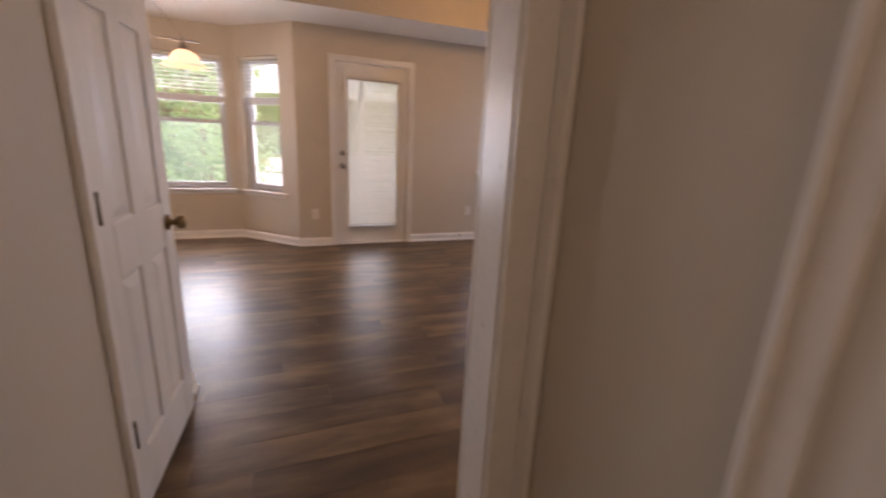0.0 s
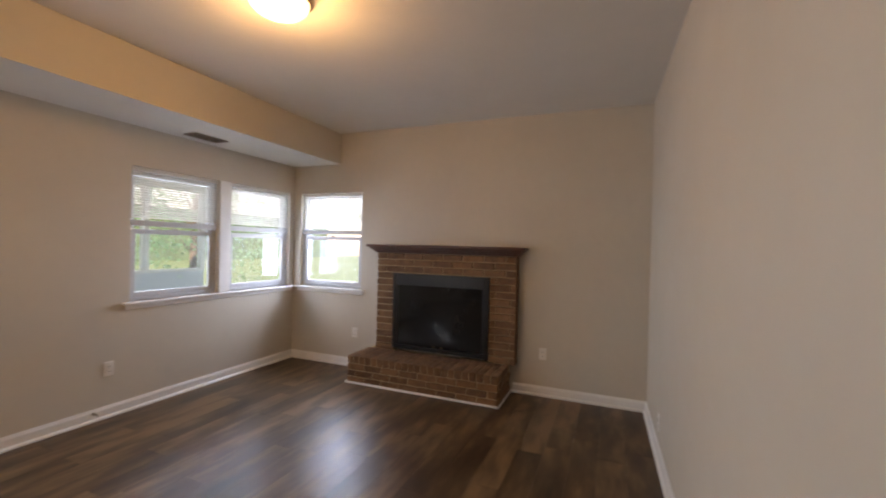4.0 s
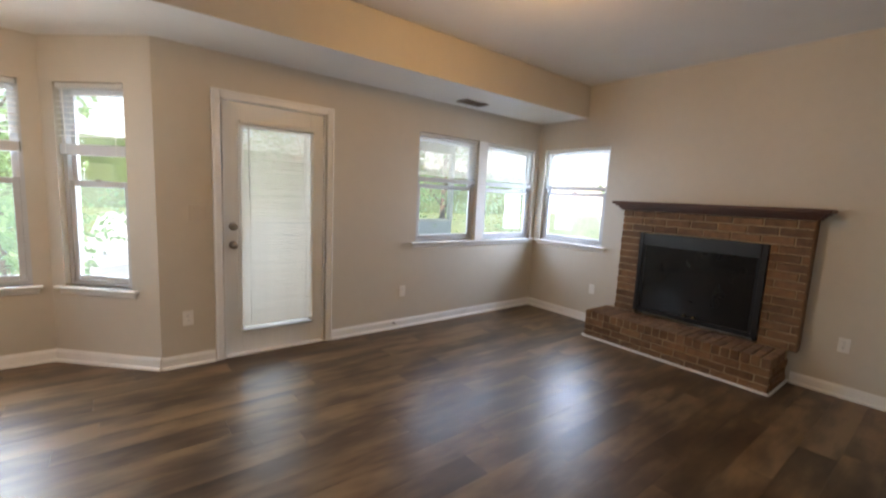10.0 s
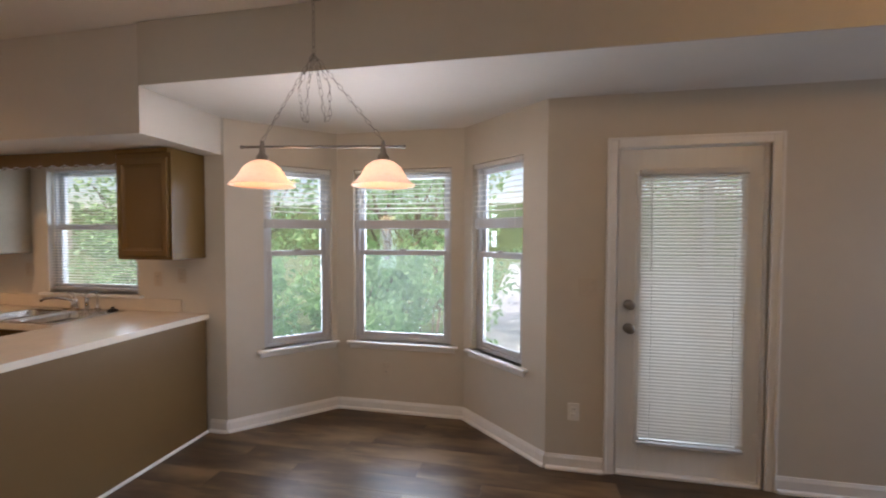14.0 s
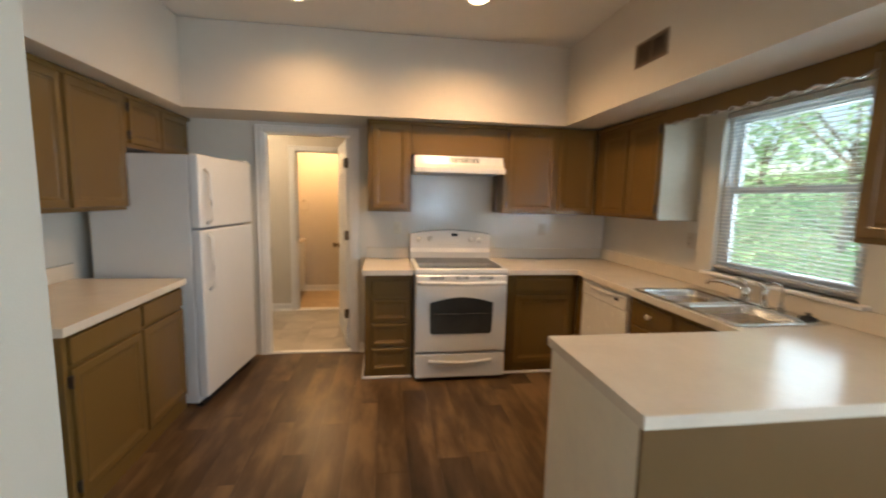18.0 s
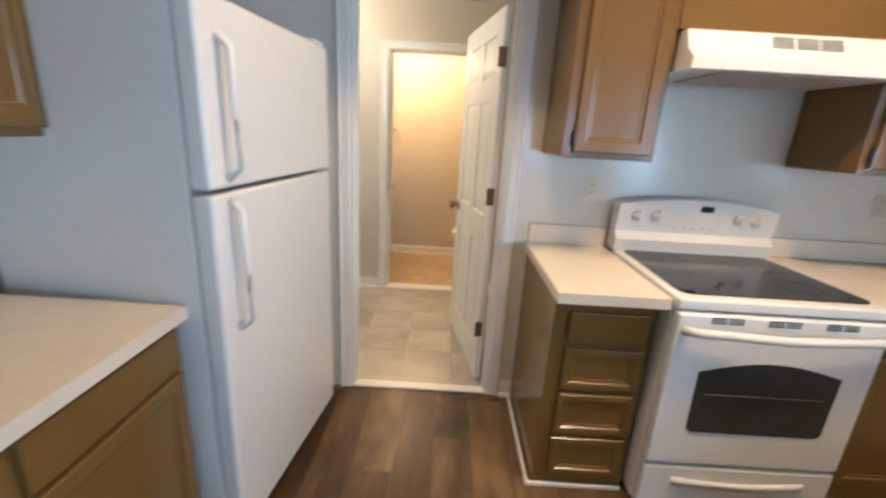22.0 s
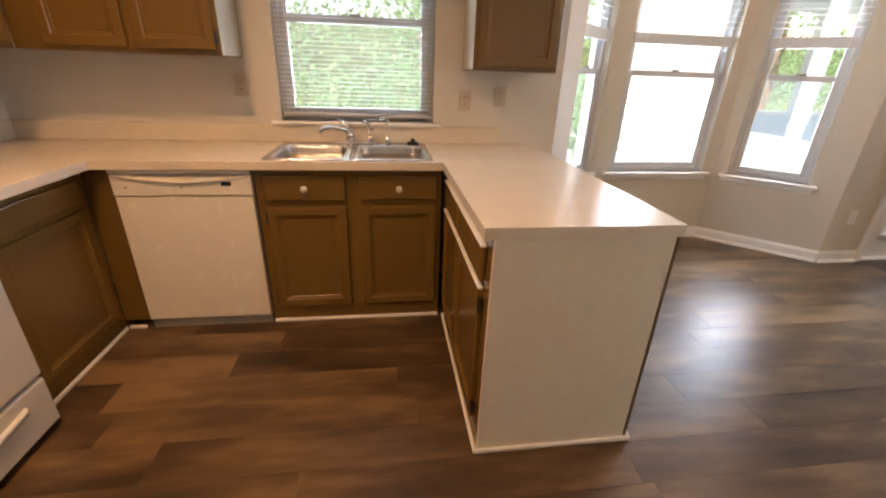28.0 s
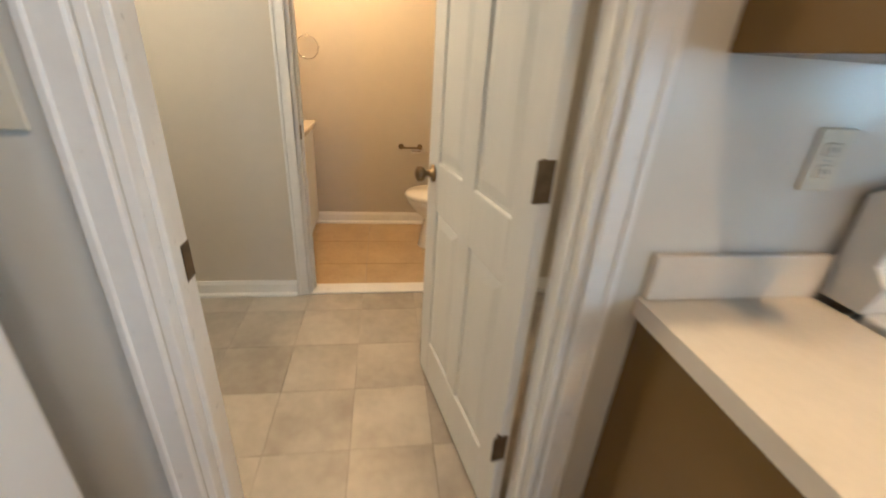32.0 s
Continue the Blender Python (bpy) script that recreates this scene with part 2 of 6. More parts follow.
M_BRONZE = mat("aged_bronze", (0.16, 0.115, 0.070), 0.4, 0.85, var=0.2, scale=30)
M_BRICK = mat("red_brick", (0.235, 0.125, 0.058), 0.85, scale=14, bump=0.5, bscale=90, rand=0.38, dark=(0.10, 0.050, 0.024))
M_MORTAR = mat("mortar", (0.41, 0.31, 0.195), 0.95, var=0.12, scale=20, bump=0.5, bscale=150)
M_MANTEL = mat("mantel_wood", (0.115, 0.042, 0.022), 0.38, scale=4, bump=0.1, bscale=40, stretch=(6, 0.5, 6), dark=(0.05, 0.018, 0.010))
M_FBOX = mat("firebox_black_metal", (0.006, 0.006, 0.007), 0.35, 0.2)
M_IVORY = mat("ivory_plastic", (0.72, 0.64, 0.42), 0.4, var=0.02)
M_BEIGE = mat("beige_plate", (0.56, 0.50, 0.42), 0.45, var=0.03)
M_PALE = mat("pale_ivory_plastic", (0.66, 0.62, 0.51), 0.42, var=0.03)
M_WORN = mat("worn_toggle_plastic", (0.36, 0.28, 0.15), 0.5, var=0.15, scale=60)
M_WPLAST = mat("white_plastic", (0.78, 0.76, 0.72), 0.4, var=0.02)
M_VINYL = mat("white_vinyl_frame", (0.54, 0.555, 0.575), 0.35, var=0.02)
M_SLAT = mat("blind_slat", (0.82, 0.81, 0.78), 0.45, var=0.03)
_n, _l = M_SLAT.node_tree.nodes, M_SLAT.node_tree.links
_tr, _mx = _n.new("ShaderNodeBsdfTranslucent"), _n.new("ShaderNodeMixShader")
_tr.inputs["Color"].default_value = (0.80, 0.78, 0.72, 1)
_mx.inputs[0].default_value = 0.32
_l.new(_n["Principled BSDF"].outputs[0], _mx.inputs[1]); _l.new(_tr.outputs[0], _mx.inputs[2])
_l.new(_mx.outputs[0], _n["Material Output"].inputs["Surface"])
M_FIREGL = mat("firebox_door_glass", (0.008, 0.009, 0.010), 0.09, var=0.1, spec=0.34)
M_VENT = mat("brown_vent_metal", (0.20, 0.135, 0.085), 0.45, var=0.1)
M_TILE = mat("grey_stone_vinyl_tile", (0.52, 0.475, 0.41), 0.34, scale=2.2, bump=0.04, bscale=30, rand=0.03, dark=(0.30, 0.265, 0.225), fw=0.28, span=(0.40, 0.80))
M_TTILE = mat("tan_tile", (0.56, 0.42, 0.25), 0.35, scale=5, bump=0.04, bscale=30, rand=0.15, dark=(0.42, 0.30, 0.17))
M_GROUT = mat("tile_joint", (0.40, 0.36, 0.31), 0.9)
M_CERAM = mat("toilet_ceramic", (0.82, 0.79, 0.73), 0.12, var=0.01, coat=0.3)
M_VENTBACK = mat("register_shadow_brown", (0.075, 0.055, 0.038), 0.7)
M_PENEND = mat("peninsula_end_panel", (0.76, 0.71, 0.59), 0.5, var=0.04, scale=3)
M_GRASS = mat("lawn", (0.20, 0.27, 0.10), 0.95, scale=3, bump=0.1, bscale=60, dark=(0.09, 0.13, 0.045))
M_LEAF = mat("leaves", (0.27, 0.43, 0.20), 0.45, scale=0.8, rand=0.0, dark=(0.10, 0.19, 0.085), spec=0.4)
_n, _l = M_LEAF.node_tree.nodes, M_LEAF.node_tree.links
_tr, _mx = _n.new("ShaderNodeBsdfTranslucent"), _n.new("ShaderNodeMixShader")
_tr.inputs["Color"].default_value = (0.52, 0.76, 0.44, 1)
_mx.inputs[0].default_value = 0.62
_l.new(_n["Principled BSDF"].outputs[0], _mx.inputs[1]); _l.new(_tr.outputs[0], _mx.inputs[2])
_l.new(_mx.outputs[0], _n["Material Output"].inputs["Surface"])
M_BARK = mat("bark", (0.24, 0.185, 0.135), 0.95, scale=8, bump=1.0, bscale=30, stretch=(3, 3, 0.5))
M_PORCH = mat("white_porch_paint", (0.80, 0.80, 0.79), 0.5, var=0.04, scale=3)
M_DECK = mat("deck_boards", (0.36, 0.33, 0.30), 0.7, var=0.15, scale=4, bump=0.3, bscale=60)
M_SIDING = mat("pale_blue_siding", (0.62, 0.68, 0.74), 0.6, var=0.04, scale=3)
M_CONC = mat("pale_concrete", (0.60, 0.61, 0.62), 0.8, var=0.10, scale=2, bump=0.3, bscale=80)
M_GLASS = glass_mat("window_glass", (0.97, 0.985, 0.98))
# the screen's translucent share is tuned to lay haze over the lower panes
M_SCREEN = bpy.data.materials.new("insect_screen")
M_SCREEN.use_nodes = True
_n, _l = M_SCREEN.node_tree.nodes, M_SCREEN.node_tree.links
_n.remove(_n["Principled BSDF"])
_ta, _tr, _mx = _n.new("ShaderNodeBsdfTransparent"), _n.new("ShaderNodeBsdfTranslucent"), _n.new("ShaderNodeMixShader")
_tr.inputs["Color"].default_value = (0.52, 0.56, 0.60, 1)
_mx.inputs[0].default_value = 0.024
_l.new(_ta.outputs[0], _mx.inputs[1]); _l.new(_tr.outputs[0], _mx.inputs[2])
_l.new(_mx.outputs[0], _n["Material Output"].inputs["Surface"])
M_BULB = glow("bulb_glow", (1.0, 0.78, 0.5), 8)
M_SHADE = glow("alabaster_shade", (0.85, 0.50, 0.30), 0.06, 0.35)
_n, _l = M_SHADE.node_tree.nodes, M_SHADE.node_tree.links
_tr, _mx, _nz, _rp = _n.new("ShaderNodeBsdfTranslucent"), _n.new("ShaderNodeMixShader"), _n.new("ShaderNodeTexNoise"), _n.new("ShaderNodeValToRGB")
_nz.inputs["Scale"].default_value = 14.0
_rp.color_ramp.elements[0].color, _rp.color_ramp.elements[1].color = (0.48, 0.36, 0.28, 1), (0.75, 0.62, 0.52, 1)
_l.new(_nz.outputs["Fac"], _rp.inputs["Fac"]); _l.new(_rp.outputs["Color"], _tr.inputs["Color"])
_mx.inputs[0].default_value = 0.5
_l.new(_n["Principled BSDF"].outputs[0], _mx.inputs[1]); _l.new(_tr.outputs[0], _mx.inputs[2])
_l.new(_mx.outputs[0], _n["Material Output"].inputs["Surface"])
M_SHADEIN = glow("alabaster_shade_hot", (1.0, 0.80, 0.52), 3.0, 0.35)
M_CAN = glow("can_glow", (1.0, 0.74, 0.42), 5)
M_DOME = glow("frosted_dome", (1.0, 0.70, 0.34), 2.2, 0.3)
M_LCD = mat("display_black", (0.01, 0.012, 0.014), 0.2)
M_LCDG = mat("lcd_grey", (0.22, 0.22, 0.20), 0.3)

# ---- mesh helpers ----


def BM():
    return bmesh.new()


def box(bm, x0, x1, y0, y1, z0, z1, bev=0.0, seg=1, m=None):
    """A box between two corners, its edges bevelled."""
    mm = Matrix.LocRotScale(((x0 + x1) / 2, (y0 + y1) / 2, (z0 + z1) / 2), None, (abs(x1 - x0), abs(y1 - y0), abs(z1 - z0)))
    vs = bmesh.ops.create_cube(bm, size=1, matrix=mm)["verts"]
    if bev:
        es = list({e for v in vs for e in v.link_edges})
        r = bmesh.ops.bevel(bm, geom=es, offset=bev, segments=seg, affect="EDGES", profile=0.5)
        vs = list({v for f in r["faces"] for v in f.verts} | {v for v in vs if v.is_valid})
    if m is not None:
        bmesh.ops.transform(bm, matrix=m, verts=vs)
    return bm


def rod(bm, a, b, r, r2=None, seg=12, caps=True):
    """A round bar from a to b."""
    a, b = Vector(a), Vector(b)
    d = b - a
    m = Matrix.Translation((a + b) / 2) @ d.to_track_quat("Z", "Y").to_matrix().to_4x4()
    bmesh.ops.create_cone(bm, cap_ends=caps, segments=seg, radius1=r, radius2=r if r2 is None else r2, depth=d.length, matrix=m)
    return bm


def ball(bm, c, r, sx=1, sy=1, sz=1, seg=14):
    bmesh.ops.create_uvsphere(bm, u_segments=seg, v_segments=max(6, seg // 2), radius=r, matrix=Matrix.LocRotScale(c, None, (sx, sy, sz)))
    return bm


def lathe(bm, profile, m=None, seg=24):
    """A turned shape from (radius, height) pairs about the z axis."""
    rings = []
    for r, z in profile:
        rings.append([bm.verts.new((r * math.cos(2 * math.pi * k / seg), r * math.sin(2 * math.pi * k / seg), z)) for k in range(seg)])
    for a, b in zip(rings, rings[1:]):
        for k in range(seg):
            bm.faces.new((a[k], a[(k + 1) % seg], b[(k + 1) % seg], b[k]))
    vs = [v for ring in rings for v in ring]
    if m is not None:
        bmesh.ops.transform(bm, matrix=m, verts=vs)
    return bm


def tube(bm, pts, r, seg=8):
    """A bent pipe through points."""
    pts = [Vector(p) for p in pts]
    rings = []
    for i, p in enumerate(pts):
        d = (pts[min(i + 1, len(pts) - 1)] - pts[max(i - 1, 0)]).normalized()
        q = d.to_track_quat("Z", "Y")
        rings.append([bm.verts.new(p + q @ Vector((r * math.cos(2 * math.pi * k / seg), r * math.sin(2 * math.pi * k / seg), 0))) for k in range(seg)])
    for a, b in zip(rings, rings[1:]):
        for k in range(seg):
            bm.faces.new((a[k], a[(k + 1) % seg], b[(k + 1) % seg], b[k]))
    bm.faces.new(rings[0][::-1]); bm.faces.new(rings[-1])
    return bm


def prism(bm, outline, z0, z1):
    """An upright block on a flat outline."""
    lo = [bm.verts.new((x, y, z0)) for x, y in outline]
    hi = [bm.verts.new((x, y, z1)) for x, y in outline]
    k = len(outline)
    bm.faces.new(lo[::-1]); bm.faces.new(hi)
    for i in range(k):
        bm.faces.new((lo[i], lo[(i + 1) % k], hi[(i + 1) % k], hi[i]))
    return bm


def mesh_of(name, bm, material, smooth=False):
    me = bpy.data.meshes.new(name)
    bmesh.ops.recalc_face_normals(bm, faces=bm.faces)
    bm.to_mesh(me)
    bm.free()
    me.materials.append(material)
    if smooth:
        for p in me.polygons:
            p.use_smooth = True
    return me


def part(name, bm, material, parent, label="", smooth=False):
    """One mesh object under a thing or a part."""
    ob = new(name, mesh_of(name, bm, material, smooth))
    ob.parent = parent
    if label:
        tagged(ob, label)
    return ob


def piece(name, me, parent, m):
    ob = new(name, me)
    ob.parent = parent
    ob.matrix_basis = m
    return ob


def thing(name, label, category, m=None, group="", kind=""):
    ob = new(name)
    ob.empty_display_size = 0.1
    ob.matrix_basis = m or Matrix()
    return tagged(ob, label, category, group, kind)


def solid(name, bm, material, label, category, kind="", group="", m=None, smooth=False):
    ob = new(name, mesh_of(name, bm, material, smooth))
    if m is not None:
        ob.matrix_basis = m
    return tagged(ob, label, category, group, kind)


def wall_bm(bm, p0, p1, th, z0, z1, holes=()):
    """A wall whose inner face runs from p0 to p1 and whose body lies to the right of that way; holes are (u0, u1, z0, z1)."""
    p0, p1 = Vector((*p0, 0)), Vector((*p1, 0))
    length = (p1 - p0).length
    d = (p1 - p0).normalized()
    n = Vector((d.y, -d.x, 0))
    m = Matrix(((d.x, n.x, 0, p0.x), (d.y, n.y, 0, p0.y), (0, 0, 1, 0), (0, 0, 0, 1)))
    us = sorted({0.0, length, *[h[0] for h in holes], *[h[1] for h in holes]})
    for a, b in zip(us, us[1:]):
        over = [h for h in holes if h[0] <= a + 1e-6 and h[1] >= b - 1e-6]
        if not over:
            box(bm, a, b, 0, th, z0, z1, m=m)
        for h in over:
            if h[2] > z0 + 1e-4:
                box(bm, a, b, 0, th, z0, h[2], m=m)
            if h[3] < z1 - 1e-4:
                box(bm, a, b, 0, th, h[3], z1, m=m)
    bmesh.ops.remove_doubles(bm, verts=bm.verts, dist=0.0004)
    return bm


def wall(name, p0, p1, th, z0, z1, holes=(), material=None, label="greige painted plaster wall"):
    return solid(name, wall_bm(BM(), p0, p1, th, z0, z1, holes), material or M_WALL, label, "wall", "structure")


# ---- the large structure ----
BL0, BL1, BR0, BR1 = (-2.02, 5.0), (-1.40, 5.61), (-0.285, 5.605), (0.343, 5.0)
DOORX0, DOORX1 = 0.775, 1.60
W_FAM = [(2.60, 3.44), (3.57, 4.43)]
W_EAST = (3.99, 4.89)
WZ0, WZ1 = 0.908, 2.055
BZ0 = 0.60

wall("wall_north", (XE, YB), (BR1[0], YB), 0.15, 0, SB,
     [(XE - DOORX1, XE - DOORX0, 0, 2.065)] + [(XE - b, XE - a, WZ0, WZ1) for a, b in W_FAM])
wall("wall_bay_right", BR1, BR0, 0.15, 0, SB, [(0.215, 0.765, BZ0, 2.075)])
wall("wall_bay_middle", BR0, BL1, 0.15, 0, SB, [(0.105, 0.965, BZ0, 2.075)])
wall("wall_bay_left", BL1, BL0, 0.15, 0, SB, [(0.05, 0.60, BZ0, 2.075)])
wall("wall_kitchen_north", (BL0[0], YB), (XR, YB), 0.15, 0, HC, [(0.79, 1.68, 1.035, 2.075)], M_KWALL, "pale grey-beige kitchen wall")
wall("wall_east", (XE, YF - 0.12), (XE, YB + 0.15), 0.15, 0, HC, [(W_EAST[0] - YF + 0.12, W_EAST[1] - YF + 0.12, WZ0, WZ1)])
wall("wall_south", (0.62, YO), (XE, YF), 0.12, 0, HC)
DWY0, DWY1 = 1.735, 2.51
wall("wall_west", (XR, YB + 0.15), (XR, YK - 0.12), 0.12, 0, HC, [(YB + 0.15 - DWY1, YB + 0.15 - DWY0, 0, 2.04)], M_KWALL, "pale grey-beige kitchen wall with a doorway")
wall("wall_kitchen_south", (XR, YK), (-2.91, YK), 0.12, 0, HC, (), M_KWALL, "pale grey-beige kitchen wall")
solid("wall_opening_header", box(BM(), -2.91, -2.03, YK - 0.12, YK, 2.085, HC), M_KWALL, "painted header over the dining opening", "wall", "structure")
# closet block between the entry corridor and the dining passage
CB0, CB1, CBN = -2.03, -0.29, 2.20
CDY0, CDY1 = 1.385, 2.05
wall("wall_closet_east", (CB1, CBN), (CB1, -2.2), 0.10, 0, HC, [(CBN - CDY1, CBN - CDY0, 0, 2.04)])
solid("wall_closet_north", box(BM(), CB0, CB1 - 0.10, CBN - 0.10, CBN, 0, HC), M_WALL, "greige painted closet wall", "wall", "structure")
solid("wall_closet_west", box(BM(), CB0, CB0 + 0.10, -3.13, CBN - 0.10, 0, HC), M_WALL, "greige painted wall beside the dining passage", "wall", "structure")
solid("wall_closet_inner", box(BM(), CB0 + 0.1, CB1 - 0.1, 0.9, 1.0, 0, HC), M_WALL, "plain closet back wall", "wall", "structure")
# entry corridor
wall("wall_corridor_east", (0.69, -2.2), (0.69, YO - 0.12), 0.12, 0, HC)
solid("wall_corridor_south", box(BM(), CB1 - 0.1, 0.81, -2.32, -2.2, 0, HC), M_WALL, "greige painted corridor end wall", "wall", "structure")
# dining room beyond the passage
DY, DXW = -3.13, -6.0
wall("wall_dining_south", (DXW, DY), (CB0 + 0.1, DY), 0.15, 0, HC, [(1.02, 2.48, 0.42, 2.22)], M_WALL)
solid("wall_dining_west", box(BM(), DXW - 0.12, DXW, DY - 0.15, YK - 0.12, 0, HC), M_WALL, "greige painted dining wall", "wall", "structure")
solid("wall_dining_north", box(BM(), DXW - 0.12, XR - 0.12, YK - 0.24, YK - 0.12, 0, HC), M_WALL, "greige painted dining wall", "wall", "structure")
# utility hall and bathroom
HX, BX = -6.65, -7.80
wall("wall_utility_west", (HX, 3.3), (HX, 0.68), 0.12, 0, 2.5, [(3.3 - 2.46, 3.3 - 1.69, 0, 2.04)])
solid("wall_utility_north", box(BM(), HX - 0.12, XR - 0.12, 3.3, 3.42, 0, 2.5), M_WALL, "greige utility hall wall", "wall", "structure")
solid("wall_utility_south", box(BM(), HX - 0.12, XR - 0.12, 0.56, 0.68, 0, 2.5), M_WALL, "greige utility hall wall", "wall", "structure")
solid("wall_bath_west", box(BM(), BX - 0.12, BX, 1.4, 3.2, 0, 2.5), M_WALL, "beige bathroom wall", "wall", "structure")
solid("wall_bath_south", box(BM(), BX - 0.12, HX - 0.12, 1.28, 1.4, 0, 2.5), M_WALL, "beige bathroom wall", "wall", "structure")
solid("wall_bath_north", box(BM(), BX - 0.12, HX - 0.12, 3.2, 3.32, 0, 2.5), M_WALL, "beige bathroom wall", "wall", "structure")
solid("ceiling_utility", box(BM(), BX - 0.12, XR - 0.12, 0.56, 3.42, 2.5, 2.6), M_CEIL, "white flat ceiling", "ceiling", "structure")

# ceilings and soffits
solid("ceiling", box(BM(), DXW - 0.12, XE + 0.15, DY - 0.15, 5.15, HC, HC + 0.12), M_CEIL, "off-white textured flat ceiling", "ceiling", "structure")
bm = BM()
prism(bm, [(-2.03, 4.32), (XE, 4.32), (XE, YB), BR1, BR0, BL1, BL0, (-2.03, 5.0)], SB, HC - 0.003)
solid("soffit", bm, M_CEIL, "painted dropped soffit along the window wall", "ceiling", "structure")
solid("soffit_face", box(BM(), -2.03, XE, 4.312, 4.32, SB + 0.0, HC - 0.003), M_WALL, "greige face of the dropped soffit", "wall", "structure")
prism(bm := BM(), [(-0.285 + .11, 5.605 + .11), BR1, (0.343, 5.16), (0.0, 5.9), (-1.7, 5.9), (-2.02, 5.16), BL0, BL1, BR0], SB + 0.004, SB + 0.15)
solid("bay_roof", bm, M_TRIM, "roof over the bay window", "roof", "structure")
bm = BM()
prism(bm, [(XR, YK), (CB0, YK), (CB0, 1.30), (-4.64, 1.30), (-4.64, 4.33), (-2.045, 4.33), (-2.045, YB), (XR, YB)], KS, HC - 0.003)
solid("soffit_kitchen", bm, mat("soffit_paint", (0.66, 0.61, 0.54), 0.6, var=0.02, scale=1.5, bump=0.12, bscale=220), "painted soffit above the kitchen cabinets", "wall", "structure")

# floors: base slab under the planks
FLOOR = solid("floor", box(BM(), DXW, XE, DY, 5.0, -0.12, -0.004), M_JOINT, "dark brown wood-look vinyl plank floor", "floor", "structure")
solid("floor_bay", prism(BM(), [BL0, BR1, BR0, BL1], -0.12, -0.005), M_JOINT, "plank floor base in the bay", "floor", "structure")
HALLF = solid("floor_utility", box(BM(), HX - 0.06, XR - 0.06, 0.68, 3.3, -0.118, -0.006), M_GROUT, "grey stone-look tile floor", "floor", "structure")
BATHF = solid("floor_bath", box(BM(), BX, HX - 0.06, 1.4, 3.2, -0.118, -0.006), M_GROUT, "tan tile bathroom floor", "floor", "structure")


# ---- trim: baseboards, casings, jambs ----
def baseboard(p0, p1, h=0.095, name="baseboard"):
    """A moulded base along a wall; the wall lies to the right of the way from p0 to p1."""
    a, b = Vector((*p0, 0)), Vector((*p1, 0))
    d = (b - a).normalized()
    n = Vector((-d.y, d.x, 0))
    prof = [(0, 0), (0.030, 0), (0.030, 0.012), (0.022, 0.019), (0.014, 0.022), (0.014, h - 0.022), (0.008, h - 0.008), (0.006, h), (0, h)]
    bm = BM()
    ra = [bm.verts.new(a + n * u + Vector((0, 0, z))) for u, z in prof]
    rb = [bm.verts.new(b + n * u + Vector((0, 0, z))) for u, z in prof]
    k = len(prof)
    for i in range(k):
        bm.faces.new((ra[i], ra[(i + 1) % k], rb[(i + 1) % k], rb[i]))
    bm.faces.new(ra); bm.faces.new(rb[::-1])
    return solid(name, bm, M_TRIM, "white painted moulded baseboard", "baseboard", "structure")


for p0, p1 in (((XE, YB), (1.675, YB)), ((0.70, YB), BR1), (BR1, BR0), (BR0, BL1), (BL1, BL0), (BL0, (-2.165, YB)),
               ((XE, YF), (XE, 2.17)), ((XE, 3.82), (XE, YB)), ((0.635, YO), (XE, YF)), ((CB1, CBN), (CB1, CDY1 + 0.065)), ((CB1, CDY0 - 0.065), (CB1, -2.2)),
               ((CB0, CBN), (CB1, CBN)), ((-3.06, YK), (-2.98, YK)), ((XR, 2.64), (XR, 2.575)), ((CB0, -3.13), (CB0, CBN)), ((0.69, -2.2), (0.69, -0.60)), ((0.69, 0.295), (0.69, 0.66)),
               ((HX, 1.625), (HX, 0.68)), ((HX, 3.3), (HX, 2.525)), ((BX, 3.2), (BX, 1.4)), ((DXW, DY), (-4.98, DY)), ((-3.52, DY), (CB0, DY)), ((BX, 1.4), (-7.25, 1.4))):
    baseboard(p0, p1)


def casing(name, m, w, h, cw=0.062, foot=0.0):
    """Door casing on a wall face: local x across, y towards the room is negative, with jamb lining behind it."""
    t = thing(name, "white painted door casing and jamb", "door frame", m, kind="structure")
    for x0, x1 in ((-cw, 0.0), (w, w + cw)):
        bm = box(BM(), x0, x1, -0.016, 0.0, foot, h + cw, 0.004)
        xo = x0 if x0 < 0 else x1 - 0.018
        box(bm, xo + 0.001, xo + 0.017, -0.022, -0.014, foot, h + cw - 0.001, 0.003)
        part("casing_leg", bm, M_TRIM, t)
    bm = box(BM(), 0.0, w, -0.016, 0.0, h, h + cw, 0.004)
    box(bm, -cw + 0.018, w + cw - 0.018, -0.022, -0.014, h + cw - 0.018, h + cw - 0.001, 0.003)
    part("casing_head", bm, M_TRIM, t)
    return t


def lining(t, w, h, depth, stop=0.05):
    """Jamb boards and door stop through the wall."""
    for x0, x1 in ((0.0, 0.018), (w - 0.018, w)):
        part("jamb", box(BM(), x0, x1, 0.0, depth, 0.0, h, 0.002), M_TRIM, t)
    part("jamb_head", box(BM(), 0.018, w - 0.018, 0.0, depth, h - 0.018, h, 0.002), M_TRIM, t)
    for x0, x1 in ((0.018, 0.030), (w - 0.030, w - 0.018)):
        part("door_stop", box(BM(), x0, x1, stop, stop + 0.03, 0.0, h - 0.018, 0.002), M_TRIM, t)


